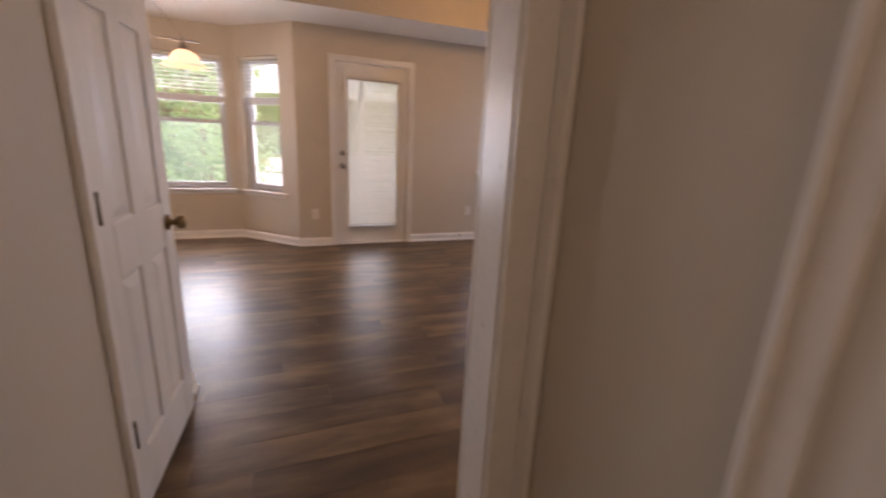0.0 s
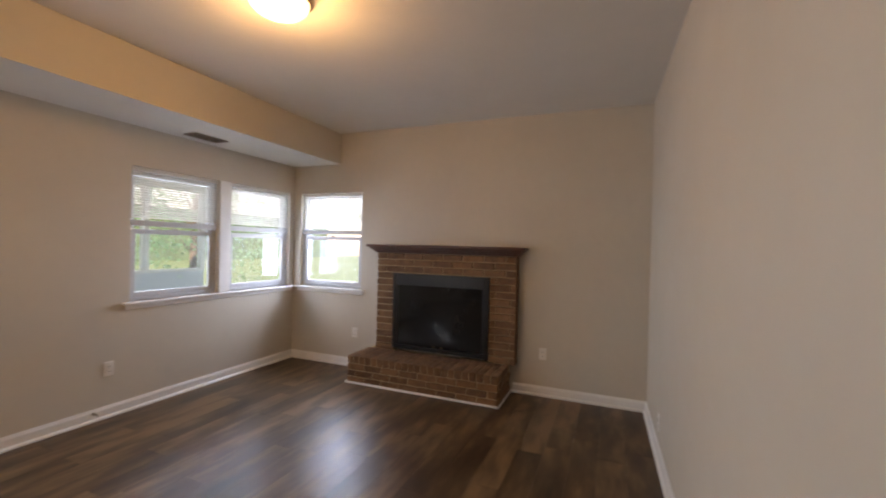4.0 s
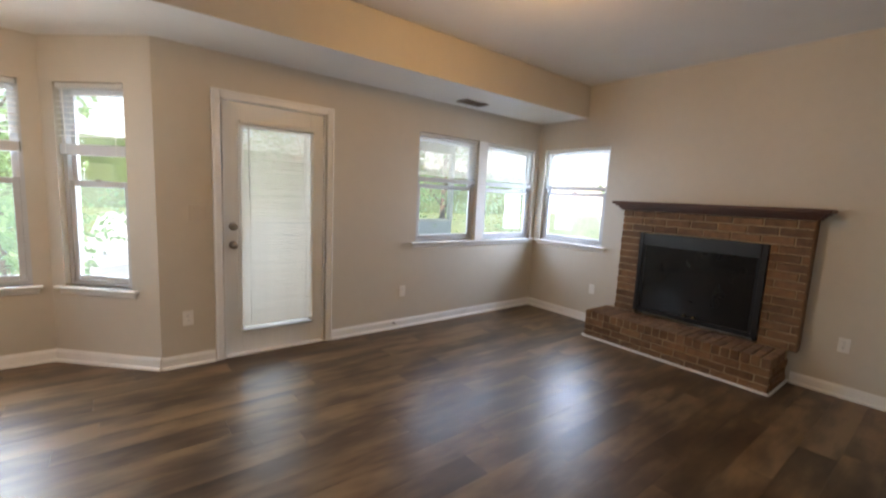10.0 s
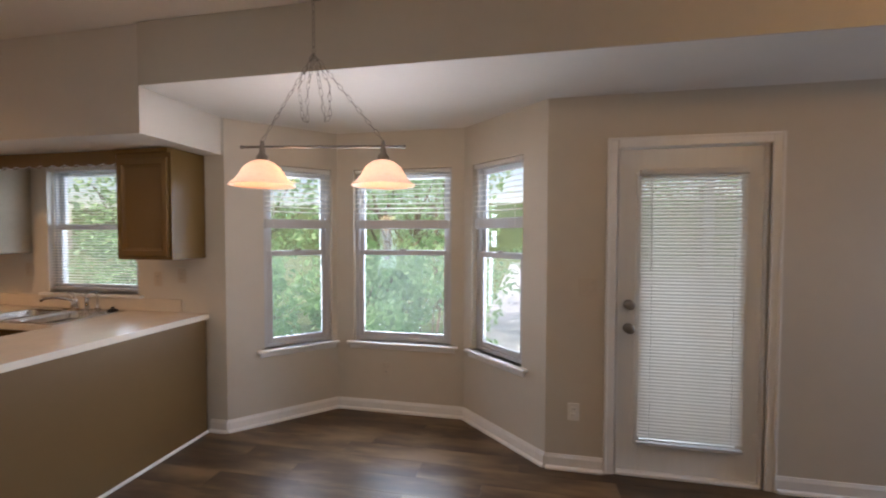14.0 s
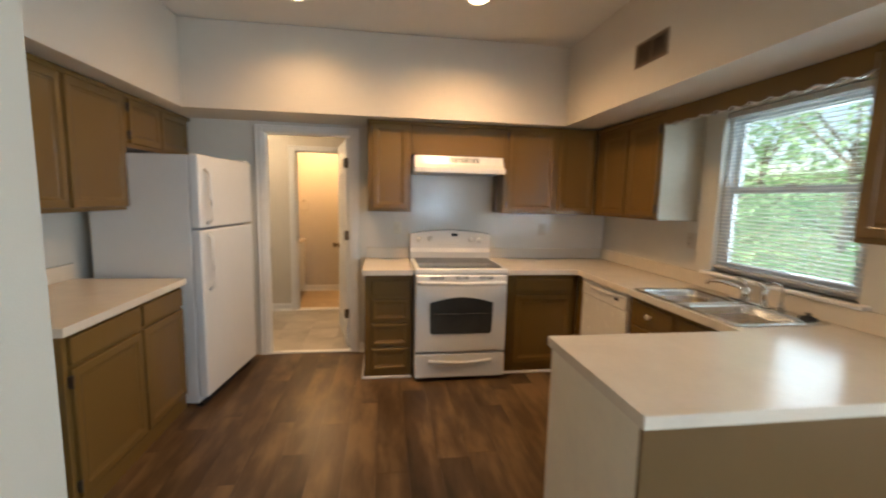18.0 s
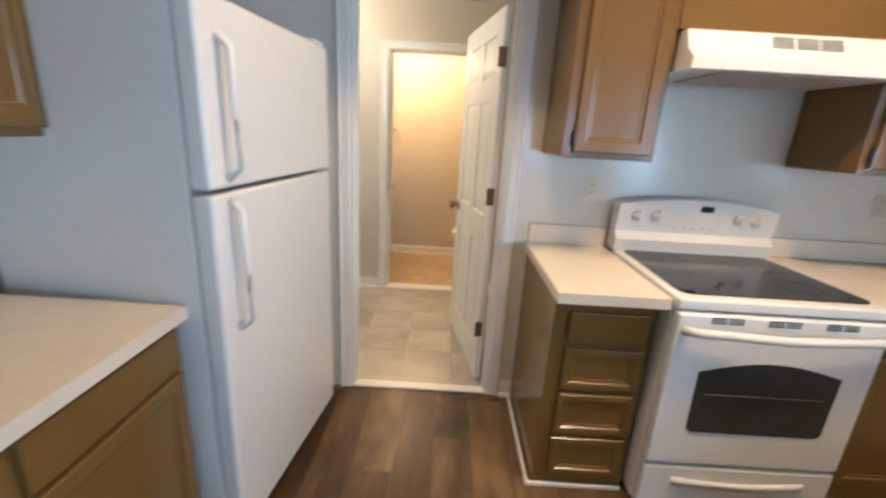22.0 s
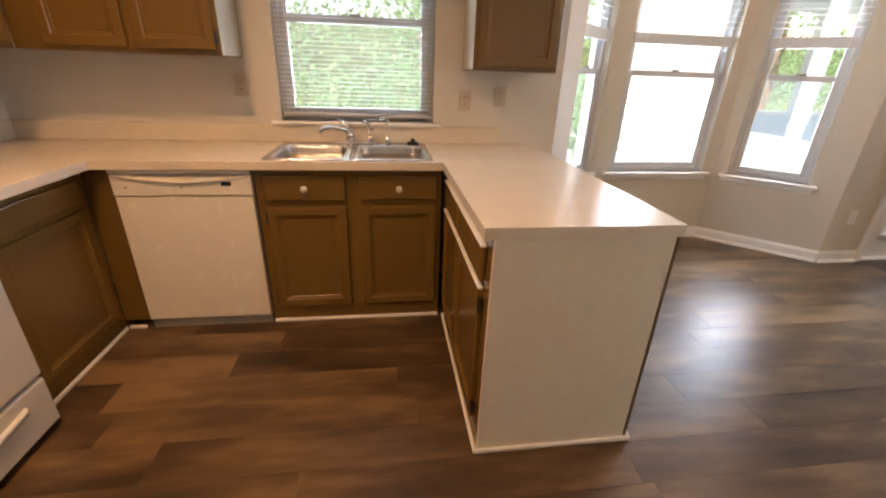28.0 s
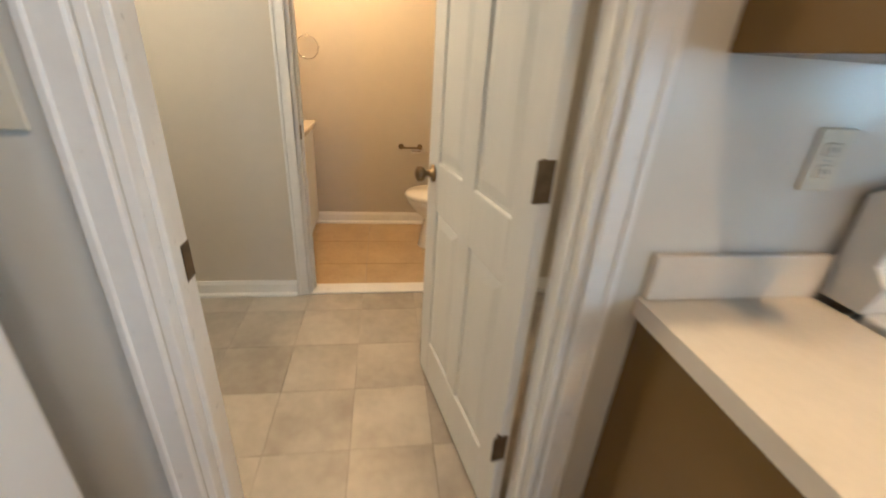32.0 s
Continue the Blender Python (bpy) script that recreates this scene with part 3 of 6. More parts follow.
def six_panel(t, w, h, th=0.035):
    """A moulded six-panel leaf in local x 0..w, y 0..th."""
    bm = box(BM(), 0.004, w - 0.004, 0.010, th - 0.010, 0.003, h - 0.003)
    st, mid = 0.11, 0.10
    xs = (st, w / 2 - mid / 2, w / 2 + mid / 2, w - st)
    rails = [(0.0, 0.20), (0.80, 0.98), (1.58, 1.70), (h - 0.115, h)]
    leaf = part("door_leaf", bm, M_DOOR, t)
    for x0, x1 in ((0, st), (w - st, w), (xs[1], xs[2])):
        part("stile", box(BM(), x0, x1, 0.0, th, 0.0 if x0 != xs[1] else 0.20, h if x0 != xs[1] else h - 0.115, 0.006, 2), M_DOOR, leaf)
    for z0, z1 in rails:
        part("rail", box(BM(), st - 0.001, w - st + 0.001, 0.0005, th - 0.0005, z0, z1, 0.006, 2), M_DOOR, leaf)
    for x0, x1 in ((xs[0], xs[1]), (xs[2], xs[3])):
        for z0, z1 in ((0.20, 0.80), (0.98, 1.58), (1.70, h - 0.115)):
            bm = BM()
            rings = []
            for ins, d in ((0.012, 0.0095), (0.016, 0.0085), (0.042, 0.002), (0.046, 0.0016), (0.046, th - 0.0016), (0.042, th - 0.002), (0.016, th - 0.0085), (0.012, th - 0.0095)):
                rings.append([bm.verts.new(p) for p in ((x0 + ins, d, z0 + ins), (x1 - ins, d, z0 + ins), (x1 - ins, d, z1 - ins), (x0 + ins, d, z1 - ins))])
            for p, q in ((0, 1), (1, 2), (2, 3), (4, 5), (5, 6), (6, 7), (7, 0)):
                for k in range(4):
                    bm.faces.new((rings[p][k], rings[p][(k + 1) % 4], rings[q][(k + 1) % 4], rings[q][k]))
            bm.faces.new(rings[3]); bm.faces.new(rings[4][::-1])
            part("panel", bm, M_DOOR, leaf)
    return leaf


def knob(parent, x, y, z, sgn, material=None, name="door_knob"):
    """A round door knob with its rose; sgn: the side of the leaf along y."""
    bm = BM()
    rot = Matrix.Translation((x, y, z)) @ pose(0, 0, 0, -90 * sgn)
    lathe(bm, [(0.0, 0.0), (0.032, 0.0), (0.032, 0.006), (0.014, 0.010), (0.011, 0.030), (0.024, 0.038), (0.029, 0.050), (0.026, 0.062), (0.012, 0.068), (0.0, 0.068)], rot, 18)
    return part(name, bm, material or M_BRASS, parent, "antique brass knob", True)


def hinge(parent, x, y, z, material=None, yaw=0):
    bm = BM()
    mm = pose(x, y, z, 0, 0, yaw)
    box(bm, -0.024, 0.018, -0.002, 0.003, -0.045, 0.045, 0.001, m=mm)
    rod(bm, mm @ Vector((0, -0.006, -0.046)), mm @ Vector((0, -0.006, 0.046)), 0.006, seg=8)
    return part("hinge", bm, material or M_BRASS, parent)


# exterior door with a full blind over its glass
t = casing("door_frame", pose(DOORX0 - 0.01, YB, 0, 0, 0, 0), DOORX1 - DOORX0 + 0.02, 2.06)
lining(t, DOORX1 - DOORX0 + 0.02, 2.075, 0.15, 0.075)
part("threshold", box(BM(), 0.02, 0.825, -0.01, 0.14, 0.0, 0.02, 0.004), M_TRIM, t, "white painted threshold")
DW_ = DOORX1 - DOORX0 - 0.02
door = thing("door_exterior", "white exterior door with full glass behind a closed mini blind", "door", pose(DOORX0 + 0.01, YB + 0.03, 0.022), kind="structure")
gx0, gx1, gz0, gz1 = 0.125, DW_ - 0.115, 0.20, 1.86
bm = BM()
for a in ((0, gx0, 0.0, 2.03), (gx1, DW_, 0.0, 2.03), (gx0, gx1, 0.0, gz0), (gx0, gx1, gz1, 2.03)):
    box(bm, a[0], a[1], 0, 0.042, a[2], a[3], 0.002)
part("door_leaf", bm, M_DOOR, door)
bm = BM()
for a in ((gx0 - 0.025, gx0 + 0.01, gz0 - 0.025, gz1 + 0.025), (gx1 - 0.01, gx1 + 0.025, gz0 - 0.025, gz1 + 0.025), (gx0 + 0.01, gx1 - 0.01, gz0 - 0.025, gz0 + 0.01), (gx0 + 0.01, gx1 - 0.01, gz1 - 0.01, gz1 + 0.025)):
    box(bm, a[0], a[1], -0.010, 0.004, a[2], a[3], 0.004)
part("glass_frame", bm, M_DOOR, door)
g = part("pane", box(BM(), gx0, gx1, 0.018, 0.024, gz0, gz1), M_GLASS, door)
g.visible_shadow = False
knob(door, 0.062, 0.0, 0.91, -1, M_NICKEL)
knob(door, 0.062, 0.0, 1.06, -1, M_NICKEL, "deadbolt")
for z in (0.25, 1.0, 1.80):
    hinge(door, DW_ - 0.002, -0.002, z, M_TRIM)


def blind(name, m, w, h, pitch, slat, tilt, label, wand=True, rail=0.02):
    """A horizontal blind hanging from its head rail at local z 0 down to -h; every slat is a piece."""
    t = thing(name, label, "window blind", m, "window blinds")
    part("head_rail", box(BM(), 0, w, -0.02, 0.02, -0.032, 0.0, 0.003), M_SLAT, t)
    bm = BM()
    k = 4
    for i in range(k):
        u0, u1 = -slat / 2 + slat * i / k, -slat / 2 + slat * (i + 1) / k
        c0, c1 = 0.003 * (1 - (2 * u0 / slat) ** 2), 0.003 * (1 - (2 * u1 / slat) ** 2)
        q = [bm.verts.new(p) for p in ((0.004, u0, c0), (w - 0.004, u0, c0), (w - 0.004, u1, c1), (0.004, u1, c1))]
        bm.faces.new(q)
    bmesh.ops.remove_doubles(bm, verts=bm.verts, dist=0.0003)
    bmesh.ops.solidify(bm, geom=bm.faces[:], thickness=0.0012)
    me = mesh_of("slat", bm, M_SLAT)
    n = int((h - 0.04 - rail) / pitch)
    for i in range(n):
        piece("slat", me, t, pose(0, 0, -0.045 - i * pitch, tilt + random.uniform(-2, 2), random.uniform(-0.15, 0.15), 0))
    part("bottom_rail", box(BM(), 0.002, w - 0.002, -0.014, 0.014, -h, -h + rail, 0.003), M_VINYL, t)
    for x in (0.12 * w, 0.88 * w):
        part("ladder_cord", rod(BM(), (x, -slat / 2 - 0.001, -0.03), (x, -slat / 2 - 0.001, -h + 0.01), 0.0012, seg=5), M_SLAT, t)
    if wand:
        part("wand", rod(BM(), (0.06, -0.024, -0.03), (0.065, -0.026, -min(0.62, h * 0.8)), 0.004, seg=6), M_WPLAST, t)
    return t


blind("door_blind", pose(DOORX0 + 0.125, YB + 0.008, 0.022 + 1.90, 0, 0, 0), 0.60, 1.72, 0.0205, 0.025, 44, "white closed mini blind hanging on the door")


def window_unit(name, m, w, h, label, meet=0.5, grid=0):
    """A double-hung sash window in its opening: local x across, y out through the wall, z up from the sill."""
    t = thing(name, label, "window", m, kind="structure")
    f = 0.032
    for n_, a in (("frame_side", (0, f, 0, h)), ("frame_side", (w - f, w, 0, h)), ("frame_head", (f, w - f, h - f, h)), ("frame_sill", (f, w - f, 0, f))):
        part(n_, box(BM(), a[0], a[1], 0.045, 0.112, a[2], a[3], 0.002), M_VINYL, t)
    mz = h * meet
    for n_, y0, z0, z1 in (("lower_sash", 0.052, f, mz + 0.02), ("upper_sash", 0.081, mz - 0.02, h - f)):
        s = 0.042
        bm = BM()
        for a in ((f, f + s, z0, z1), (w - f - s, w - f, z0, z1), (f + s, w - f - s, z0, z0 + s), (f + s, w - f - s, z1 - s, z1)):
            box(bm, a[0], a[1], y0, y0 + 0.028, a[2], a[3], 0.004)
        if grid and n_ == "lower_sash":
            for k in range(1, 3):
                x = f + s + (w - 2 * f - 2 * s) * k / 3
                box(bm, x - 0.008, x + 0.008, y0 + 0.012, y0 + 0.024, z0 + s, z1 - s)
            zz = (z0 + z1) / 2
            box(bm, f + s, w - f - s, y0 + 0.011, y0 + 0.025, zz - 0.008, zz + 0.008)
        sash = part(n_, bm, M_VINYL, t)
        pn = part("pane", box(BM(), f + s - 0.004, w - f - s + 0.004, y0 + 0.015, y0 + 0.019, z0 + s - 0.004, z1 - s + 0.004), M_GLASS, sash)
        pn.visible_shadow = False
    sc = part("insect_screen", box(BM(), f + 0.004, w - f - 0.004, 0.1105, 0.1109, f, mz), M_SCREEN, t, "fine grey insect screen")
    sc.visible_shadow = False
    part("sash_lock", box(BM(), w / 2 - 0.03, w / 2 + 0.03, 0.046, 0.060, mz + 0.018, mz + 0.034, 0.004), M_NICKEL, t, "dark metal sash lock")
    return t


def sill(m, w, name="window_sill"):
    """The stool and its apron under a window."""
    bm = box(BM(), -0.055, w + 0.055, -0.045, 0.05, -0.022, 0.0, 0.006, 2)
    t = solid(name, bm, M_TRIM, "white painted window stool", "window sill", "structure", m=m)
    part("apron", box(BM(), -0.035, w + 0.035, -0.014, -0.002, -0.062, -0.023, 0.004), M_TRIM, t)
    return t


def on_line(p0, p1, u, z):
    d = Vector((p1[0] - p0[0], p1[1] - p0[1], 0)).normalized()
    return pose(p0[0] + d.x * u, p0[1] + d.y * u, z, 0, 0, math.degrees(math.atan2(d.y, d.x)))


BAY = ((BL0, BL1, 0.27, 0.55), (BL1, BR0, 0.15, 0.86), (BR0, BR1, 0.107, 0.55))
for i, (p0, p1, u, w) in enumerate(BAY):
    m = on_line(p0, p1, u, BZ0)
    window_unit(f"window_{i + 1}", m, w, 2.075 - BZ0, "white vinyl double-hung bay window", 0.52)
    sill(m, w)
    blind("bay_blind", m @ pose(0.012, 0.025, 2.07 - BZ0), w - 0.024, 0.50, 0.040, 0.048, 12, "white two-inch blind drawn half up", rail=0.075)
for i, (a, b) in enumerate(W_FAM):
    m = pose(a, YB, WZ0)
    window_unit(f"window_{i + 4}", m, b - a, WZ1 - WZ0, "white vinyl double-hung window", 0.52)
    blind("window_blind", m @ pose(0.012, 0.025, WZ1 - WZ0 - 0.005), b - a - 0.024, 0.50, 0.021, 0.025, 38, "white mini blind drawn half up", rail=0.05)
sill(pose(W_FAM[0][0], YB, WZ0), 4.505 - W_FAM[0][0] - 0.055)
part("mullion_trim", box(BM(), W_FAM[0][1], W_FAM[1][0], YB - 0.012, YB - 0.001, WZ0, WZ1 + 0.0, 0.003), M_TRIM, thing("mullion", "white painted trim between the paired windows", "trim", kind="structure"))
m = pose(XE, W_EAST[1], WZ0, 0, 0, -90)
window_unit("window_6", m, W_EAST[1] - W_EAST[0], WZ1 - WZ0, "white vinyl double-hung window beside the fireplace", 0.52)
sill(m, W_EAST[1] - W_EAST[0])
blind("window_blind", m @ pose(0.012, 0.025, WZ1 - WZ0 - 0.005), W_EAST[1] - W_EAST[0] - 0.024, 0.50, 0.021, 0.025, 38, "white mini blind drawn half up", rail=0.05)
m = pose(-3.70, YB, 1.035)
window_unit("window_7", m, 0.89, 1.04, "white vinyl kitchen window above the sink", 0.52)
sill(m, 0.89)
blind("kitchen_blind", m @ pose(0.01, 0.025, 1.035), 0.87, 1.01, 0.0235, 0.025, 6, "white open mini blind lowered over the kitchen window", rail=0.02)
m = pose(-3.52, DY, 0.42, 0, 0, 180)
window_unit("window_8", m, 1.46, 1.80, "large white gridded dining room window", 0.5, 1)
sill(m, 1.46)

# kitchen doorway to the utility hall, bathroom doorway, closet doorway, corridor opening
t = casing("doorway_frame", pose(XR, DWY0, 0, 0, 0, 90), DWY1 - DWY0, 2.03, 0.06)
lining(t, DWY1 - DWY0, 2.04, 0.12, 0.03)
part("strike_plate", box(BM(), 0.0175, 0.0205, 0.086, 0.118, 0.91, 0.985, 0.001), M_BRONZE, t, "dark bronze strike plate")
part("threshold", box(BM(), 0.0, DWY1 - DWY0, -0.01, 0.05, 0.0, 0.014, 0.005), M_TRIM, t, "pale threshold strip")
ud = thing("door_utility", "white six-panel door standing open into the utility hall", "door", pose(-5.247, 2.478, 0.012, 0, 0, 191.4), kind="structure")
six_panel(ud, 0.765, 2.01)
knob(ud, 0.70, 0.035, 0.93, 1)
knob(ud, 0.70, 0.0, 0.93, -1)
for z in (0.33, 1.10, 1.78):
    hinge(ud, -0.002, 0.0375, z, M_BRONZE, yaw=90)
t = casing("bath_frame", pose(HX, 1.69, 0, 0, 0, 90), 0.77, 2.03, 0.062)
lining(t, 0.77, 2.04, 0.12, 0.05)
part("threshold", box(BM(), 0.0, 0.77, -0.01, 0.10, 0.0, 0.012, 0.004), M_TRIM, t, "pale marble threshold")
part("strike_plate", box(BM(), 0.018, 0.021, 0.02, 0.05, 0.90, 0.97, 0.001), M_BRASS, t)
t = casing("closet_frame", pose(CB1, CDY0, 0, 0, 0, 90), CDY1 - CDY0, 2.03, 0.06)
lining(t, CDY1 - CDY0, 2.04, 0.10, 0.045)
cd = thing("door_closet", "white six-panel closet door slightly ajar", "door", pose(CB1 - 0.003, CDY0 + 0.02, 0.012, 0, 0, 86), kind="structure")
six_panel(cd, CDY1 - CDY0 - 0.035, 2.01)
knob(cd, CDY1 - CDY0 - 0.105, 0.0, 0.893, -1, M_BRASS)
for z in (0.315, 1.04, 1.77):
    hinge(cd, 0.004, -0.006, z, M_BRONZE)
op = thing("corridor_opening_jamb", "white painted wooden jamb at the corridor opening", "door frame", kind="structure")
part("jamb", box(BM(), 0.603, 0.6195, YO - 0.119, YO - 0.001, 0, 2.10, 0.003), M_TRIM, op)
part("casing_leg", box(BM(), 0.606, 0.688, YO - 0.136, YO - 0.121, 0, 2.16, 0.004), M_TRIM, op)
part("casing_leg", box(BM(), 0.674, 0.689, YO - 0.19, YO - 0.137, 0, 2.16, 0.004), M_TRIM, op)
part("casing_leg", box(BM(), 0.603, 0.632, YO + 0.001, YO + 0.016, 0, 2.16, 0.004), M_TRIM, op)
part("head", box(BM(), CB1, 0.603, YO - 0.115, YO - 0.002, 2.06, 2.16, 0.004), M_TRIM, op)
solid("wall_corridor_header", box(BM(), CB1, 0.62, YO - 0.12, YO, 2.16, HC), M_WALL, "greige wall over the corridor opening", "wall", "structure")
t = casing("corridor_door_frame", pose(0.69, 0.235, 0, 0, 0, -90), 0.76, 2.03, 0.06)
part("door_leaf", box(BM(), 0.0, 0.76, -0.008, -0.001, 0.01, 2.03, 0.002), M_DOOR, t, "closed white corridor door")
# cased dining opening
op = thing("dining_opening_trim", "pale painted corner trim of the dining opening", "trim", kind="structure")
part("casing_leg", box(BM(), -2.978, -2.91, YK + 0.001, YK + 0.016, 0, 2.085, 0.003), M_WALL, op)
part("jamb", box(BM(), -2.91, -2.895, YK - 0.12, YK + 0.016, 0, 2.085, 0.003), M_TRIM, op)

# ---- fireplace ----
FY0, FY1, FX = 2.13, 3.70, 4.39          # brick surround
HY0, HY1, HX0, HZ = 2.19, 3.80, 4.0, 0.285
fire = thing("fireplace", "brown-red brick fireplace with raised hearth, wood mantel and black glass doors", "fireplace", pose(0, 0, 0))
bm = BM()
box(bm, HX0 + 0.012, XE - 0.002, HY0 + 0.012, HY1 - 0.012, 0, HZ - 0.012)
box(bm, FX + 0.012, XE - 0.002, FY0 + 0.012, 2.40, HZ, 1.355)
box(bm, FX + 0.012, XE - 0.002, 3.485, FY1 - 0.012, HZ, 1.355)
box(bm, FX + 0.012, XE - 0.002, 2.40, 3.485, 1.135, 1.355)
part("mortar_core", bm, M_MORTAR, fire)


def brick_mesh(lx, ly, lz):
    return mesh_of("brick", box(BM(), -lx / 2, lx / 2, -ly / 2, ly / 2, -lz / 2, lz / 2, 0.004), M_BRICK)


jit = lambda a: random.uniform(-a, a)  # noqa: E731
# hearth: three running courses, then a rowlock cap
CH = 0.0665
NB = 8
BLEN = (HY1 - HY0) / NB
full, half = brick_mesh(0.09, BLEN - 0.011, CH - 0.011), brick_mesh(0.09, BLEN / 2 - 0.011, CH - 0.011)
side = brick_mesh(0.19, 0.09, CH - 0.011)
for c in range(3):
    z = 0.004 + CH * (c + 0.5)
    y = HY0
    run = [BLEN] * NB if c % 2 == 0 else [BLEN / 2] + [BLEN] * (NB - 1) + [BLEN / 2]
    for ln in run:
        piece("brick", full if ln == BLEN else half, fire, pose(HX0 + 0.045 + jit(0.002), y + ln / 2, z, jit(0.4), jit(0.6), jit(0.4)))
        y += ln
    for yy in (HY0 + 0.045, HY1 - 0.045):
        for k in range(2):
            piece("brick", side, fire, pose(HX0 + 0.19 + k * 0.20 - (0.04 if c % 2 else 0), yy, z, jit(0.4), jit(0.4), jit(0.4)))
NR = 23
rl = (HY1 - HY0) / NR
row = brick_mesh(0.195, rl - 0.010, 0.078)
for k in range(NR):
    for r in range(2):
        piece("brick", row, fire, pose(HX0 + 0.1 + r * 0.205 + jit(0.002), HY0 + rl * (k + 0.5), HZ - 0.040, jit(0.4), jit(0.4), jit(0.5)))
SC = 0.0713
legs = brick_mesh(0.09, 0.205, SC - 0.011)
legh = brick_mesh(0.09, 0.098, SC - 0.011)
for c in range(15):
    z = HZ + SC * (c + 0.5)
    if z + SC / 2 <= 1.137 + 0.05 and c < 12:
        for lo, hi in ((FY0, 2.40), (3.485, FY1)):
            w = hi - lo
            if c % 2:
                piece("brick", legs, fire, pose(FX + 0.045 + jit(0.0015), lo + 0.105, z, jit(0.4), 0, jit(0.4)))
                piece("brick", legh, fire, pose(FX + 0.045, hi - max(0.03, (w - 0.215) / 2), z, 0, 0, jit(0.4))).scale = (1, max(0.3, (w - 0.222) / 0.098), 1)
            else:
                piece("brick", legh, fire, pose(FX + 0.045, lo + max(0.03, (w - 0.215) / 2), z, 0, 0, jit(0.4))).scale = (1, max(0.3, (w - 0.222) / 0.098), 1)
                piece("brick", legs, fire, pose(FX + 0.045 + jit(0.0015), hi - 0.105, z, jit(0.4), 0, jit(0.4)))
    else:
        n = 7
        bl = (FY1 - FY0) / n
        y = FY0 if c % 2 else FY0 - bl / 2
        me = legs
        while y < FY1 - 0.02:
            a, b = max(y, FY0), min(y + bl, FY1)
            piece("brick", me, fire, pose(FX + 0.045 + jit(0.0015), (a + b) / 2, z, jit(0.4), 0, jit(0.4))).scale = (1, (b - a - 0.011) / 0.205, 1)
            y += bl
part("brick_side", box(BM(), FX + 0.006, XE - 0.001, FY0 + 0.001, FY0 + 0.011, HZ, 1.355), M_BRICK, fire)
bm = BM()
for d, z0, z1 in ((0.03, 1.354, 1.374), (0.055, 1.374, 1.394), (0.09, 1.394, 1.414)):
    box(bm, FX - d, XE - 0.001, FY0 - d * 0.7, FY1 + d * 0.55, z0, z1, 0.006, 2)
box(bm, FX - 0.12, XE - 0.001, FY0 - 0.09, FY1 + 0.075, 1.414, 1.444, 0.006, 2)
part("mantel", bm, M_MANTEL, fire, "dark red-brown stained wooden mantel shelf")
# firebox with glass doors
bm = BM()
for a in ((2.40, 2.445, 0.32, 1.135), (3.44, 3.485, 0.32, 1.135), (2.445, 3.44, 1.010, 1.135), (2.445, 3.44, 0.32, 0.362)):
    box(bm, FX - 0.022, FX + 0.02, a[0], a[1], a[2], a[3], 0.004)
part("door_surround", bm, M_FBOX, fire)
for a in ((2.445, 2.470), (3.415, 3.44)):
    part("door_stile", box(BM(), FX - 0.010, FX + 0.004, a[0], a[1], 0.363, 1.009, 0.002), M_FBOX, fire)
part("firebox", wall_bm(box(BM(), FX + 0.36, FX + 0.38, 2.42, 3.47, 0.29, 1.14), (FX + 0.03, 2.44), (FX + 0.36, 2.44), 0.02, 0.29, 1.14), M_DARK, fire)
for a, b in ((2.471, 2.9415), (2.9425, 3.414)):
    part("glass_door", box(BM(), FX - 0.006, FX - 0.001, a, b, 0.363, 1.009), M_FIREGL, fire, "black reflective glass door")
for y in (2.90, 2.985):
    part("door_pull", rod(BM(), (FX - 0.035, y, 0.378), (FX - 0.006, y, 0.378), 0.008), M_BRASS, fire)
ht = thing("hearth_trim", "white quarter-round strip round the hearth foot", "trim", kind="structure")
part("strip", box(BM(), HX0 - 0.016, HX0 - 0.002, HY0 - 0.014, HY1 + 0.014, 0, 0.022, 0.006), M_TRIM, ht)
part("strip", box(BM(), HX0, XE - 0.002, HY0 - 0.016, HY0 - 0.002, 0, 0.022, 0.006), M_TRIM, ht)
part("strip", box(BM(), HX0, XE - 0.002, HY1 + 0.002, HY1 + 0.016, 0, 0.022, 0.006), M_TRIM, ht)

# ---- kitchen cabinets ----


def framed_front(bm, x0, x1, z0, z1, y=-0.019, fr=0.048, flat=False):
    """A cabinet door or drawer front with a stepped frame and a sunk panel."""
    if flat:
        box(bm, x0, x1, y, -0.001, z0, z1, 0.006, 2)
        return bm
    rings = []
    for ins, d in ((0.0, -0.001), (0.0, y + 0.005), (0.002, y + 0.0015), (0.006, y), (fr - 0.008, y), (fr - 0.003, y + 0.002), (fr, y + 0.007), (fr + 0.010, y + 0.008), (fr + 0.013, y + 0.011)):
        rings.append([bm.verts.new(p) for p in ((x0 + ins, d, z0 + ins), (x1 - ins, d, z0 + ins), (x1 - ins, d, z1 - ins), (x0 + ins, d, z1 - ins))])
    for p, q in zip(rings, rings[1:]):
        for k in range(4):
            bm.faces.new((p[k], p[(k + 1) % 4], q[(k + 1) % 4], q[k]))
    bm.faces.new(rings[-1]); bm.faces.new(rings[0][::-1])
    return bm


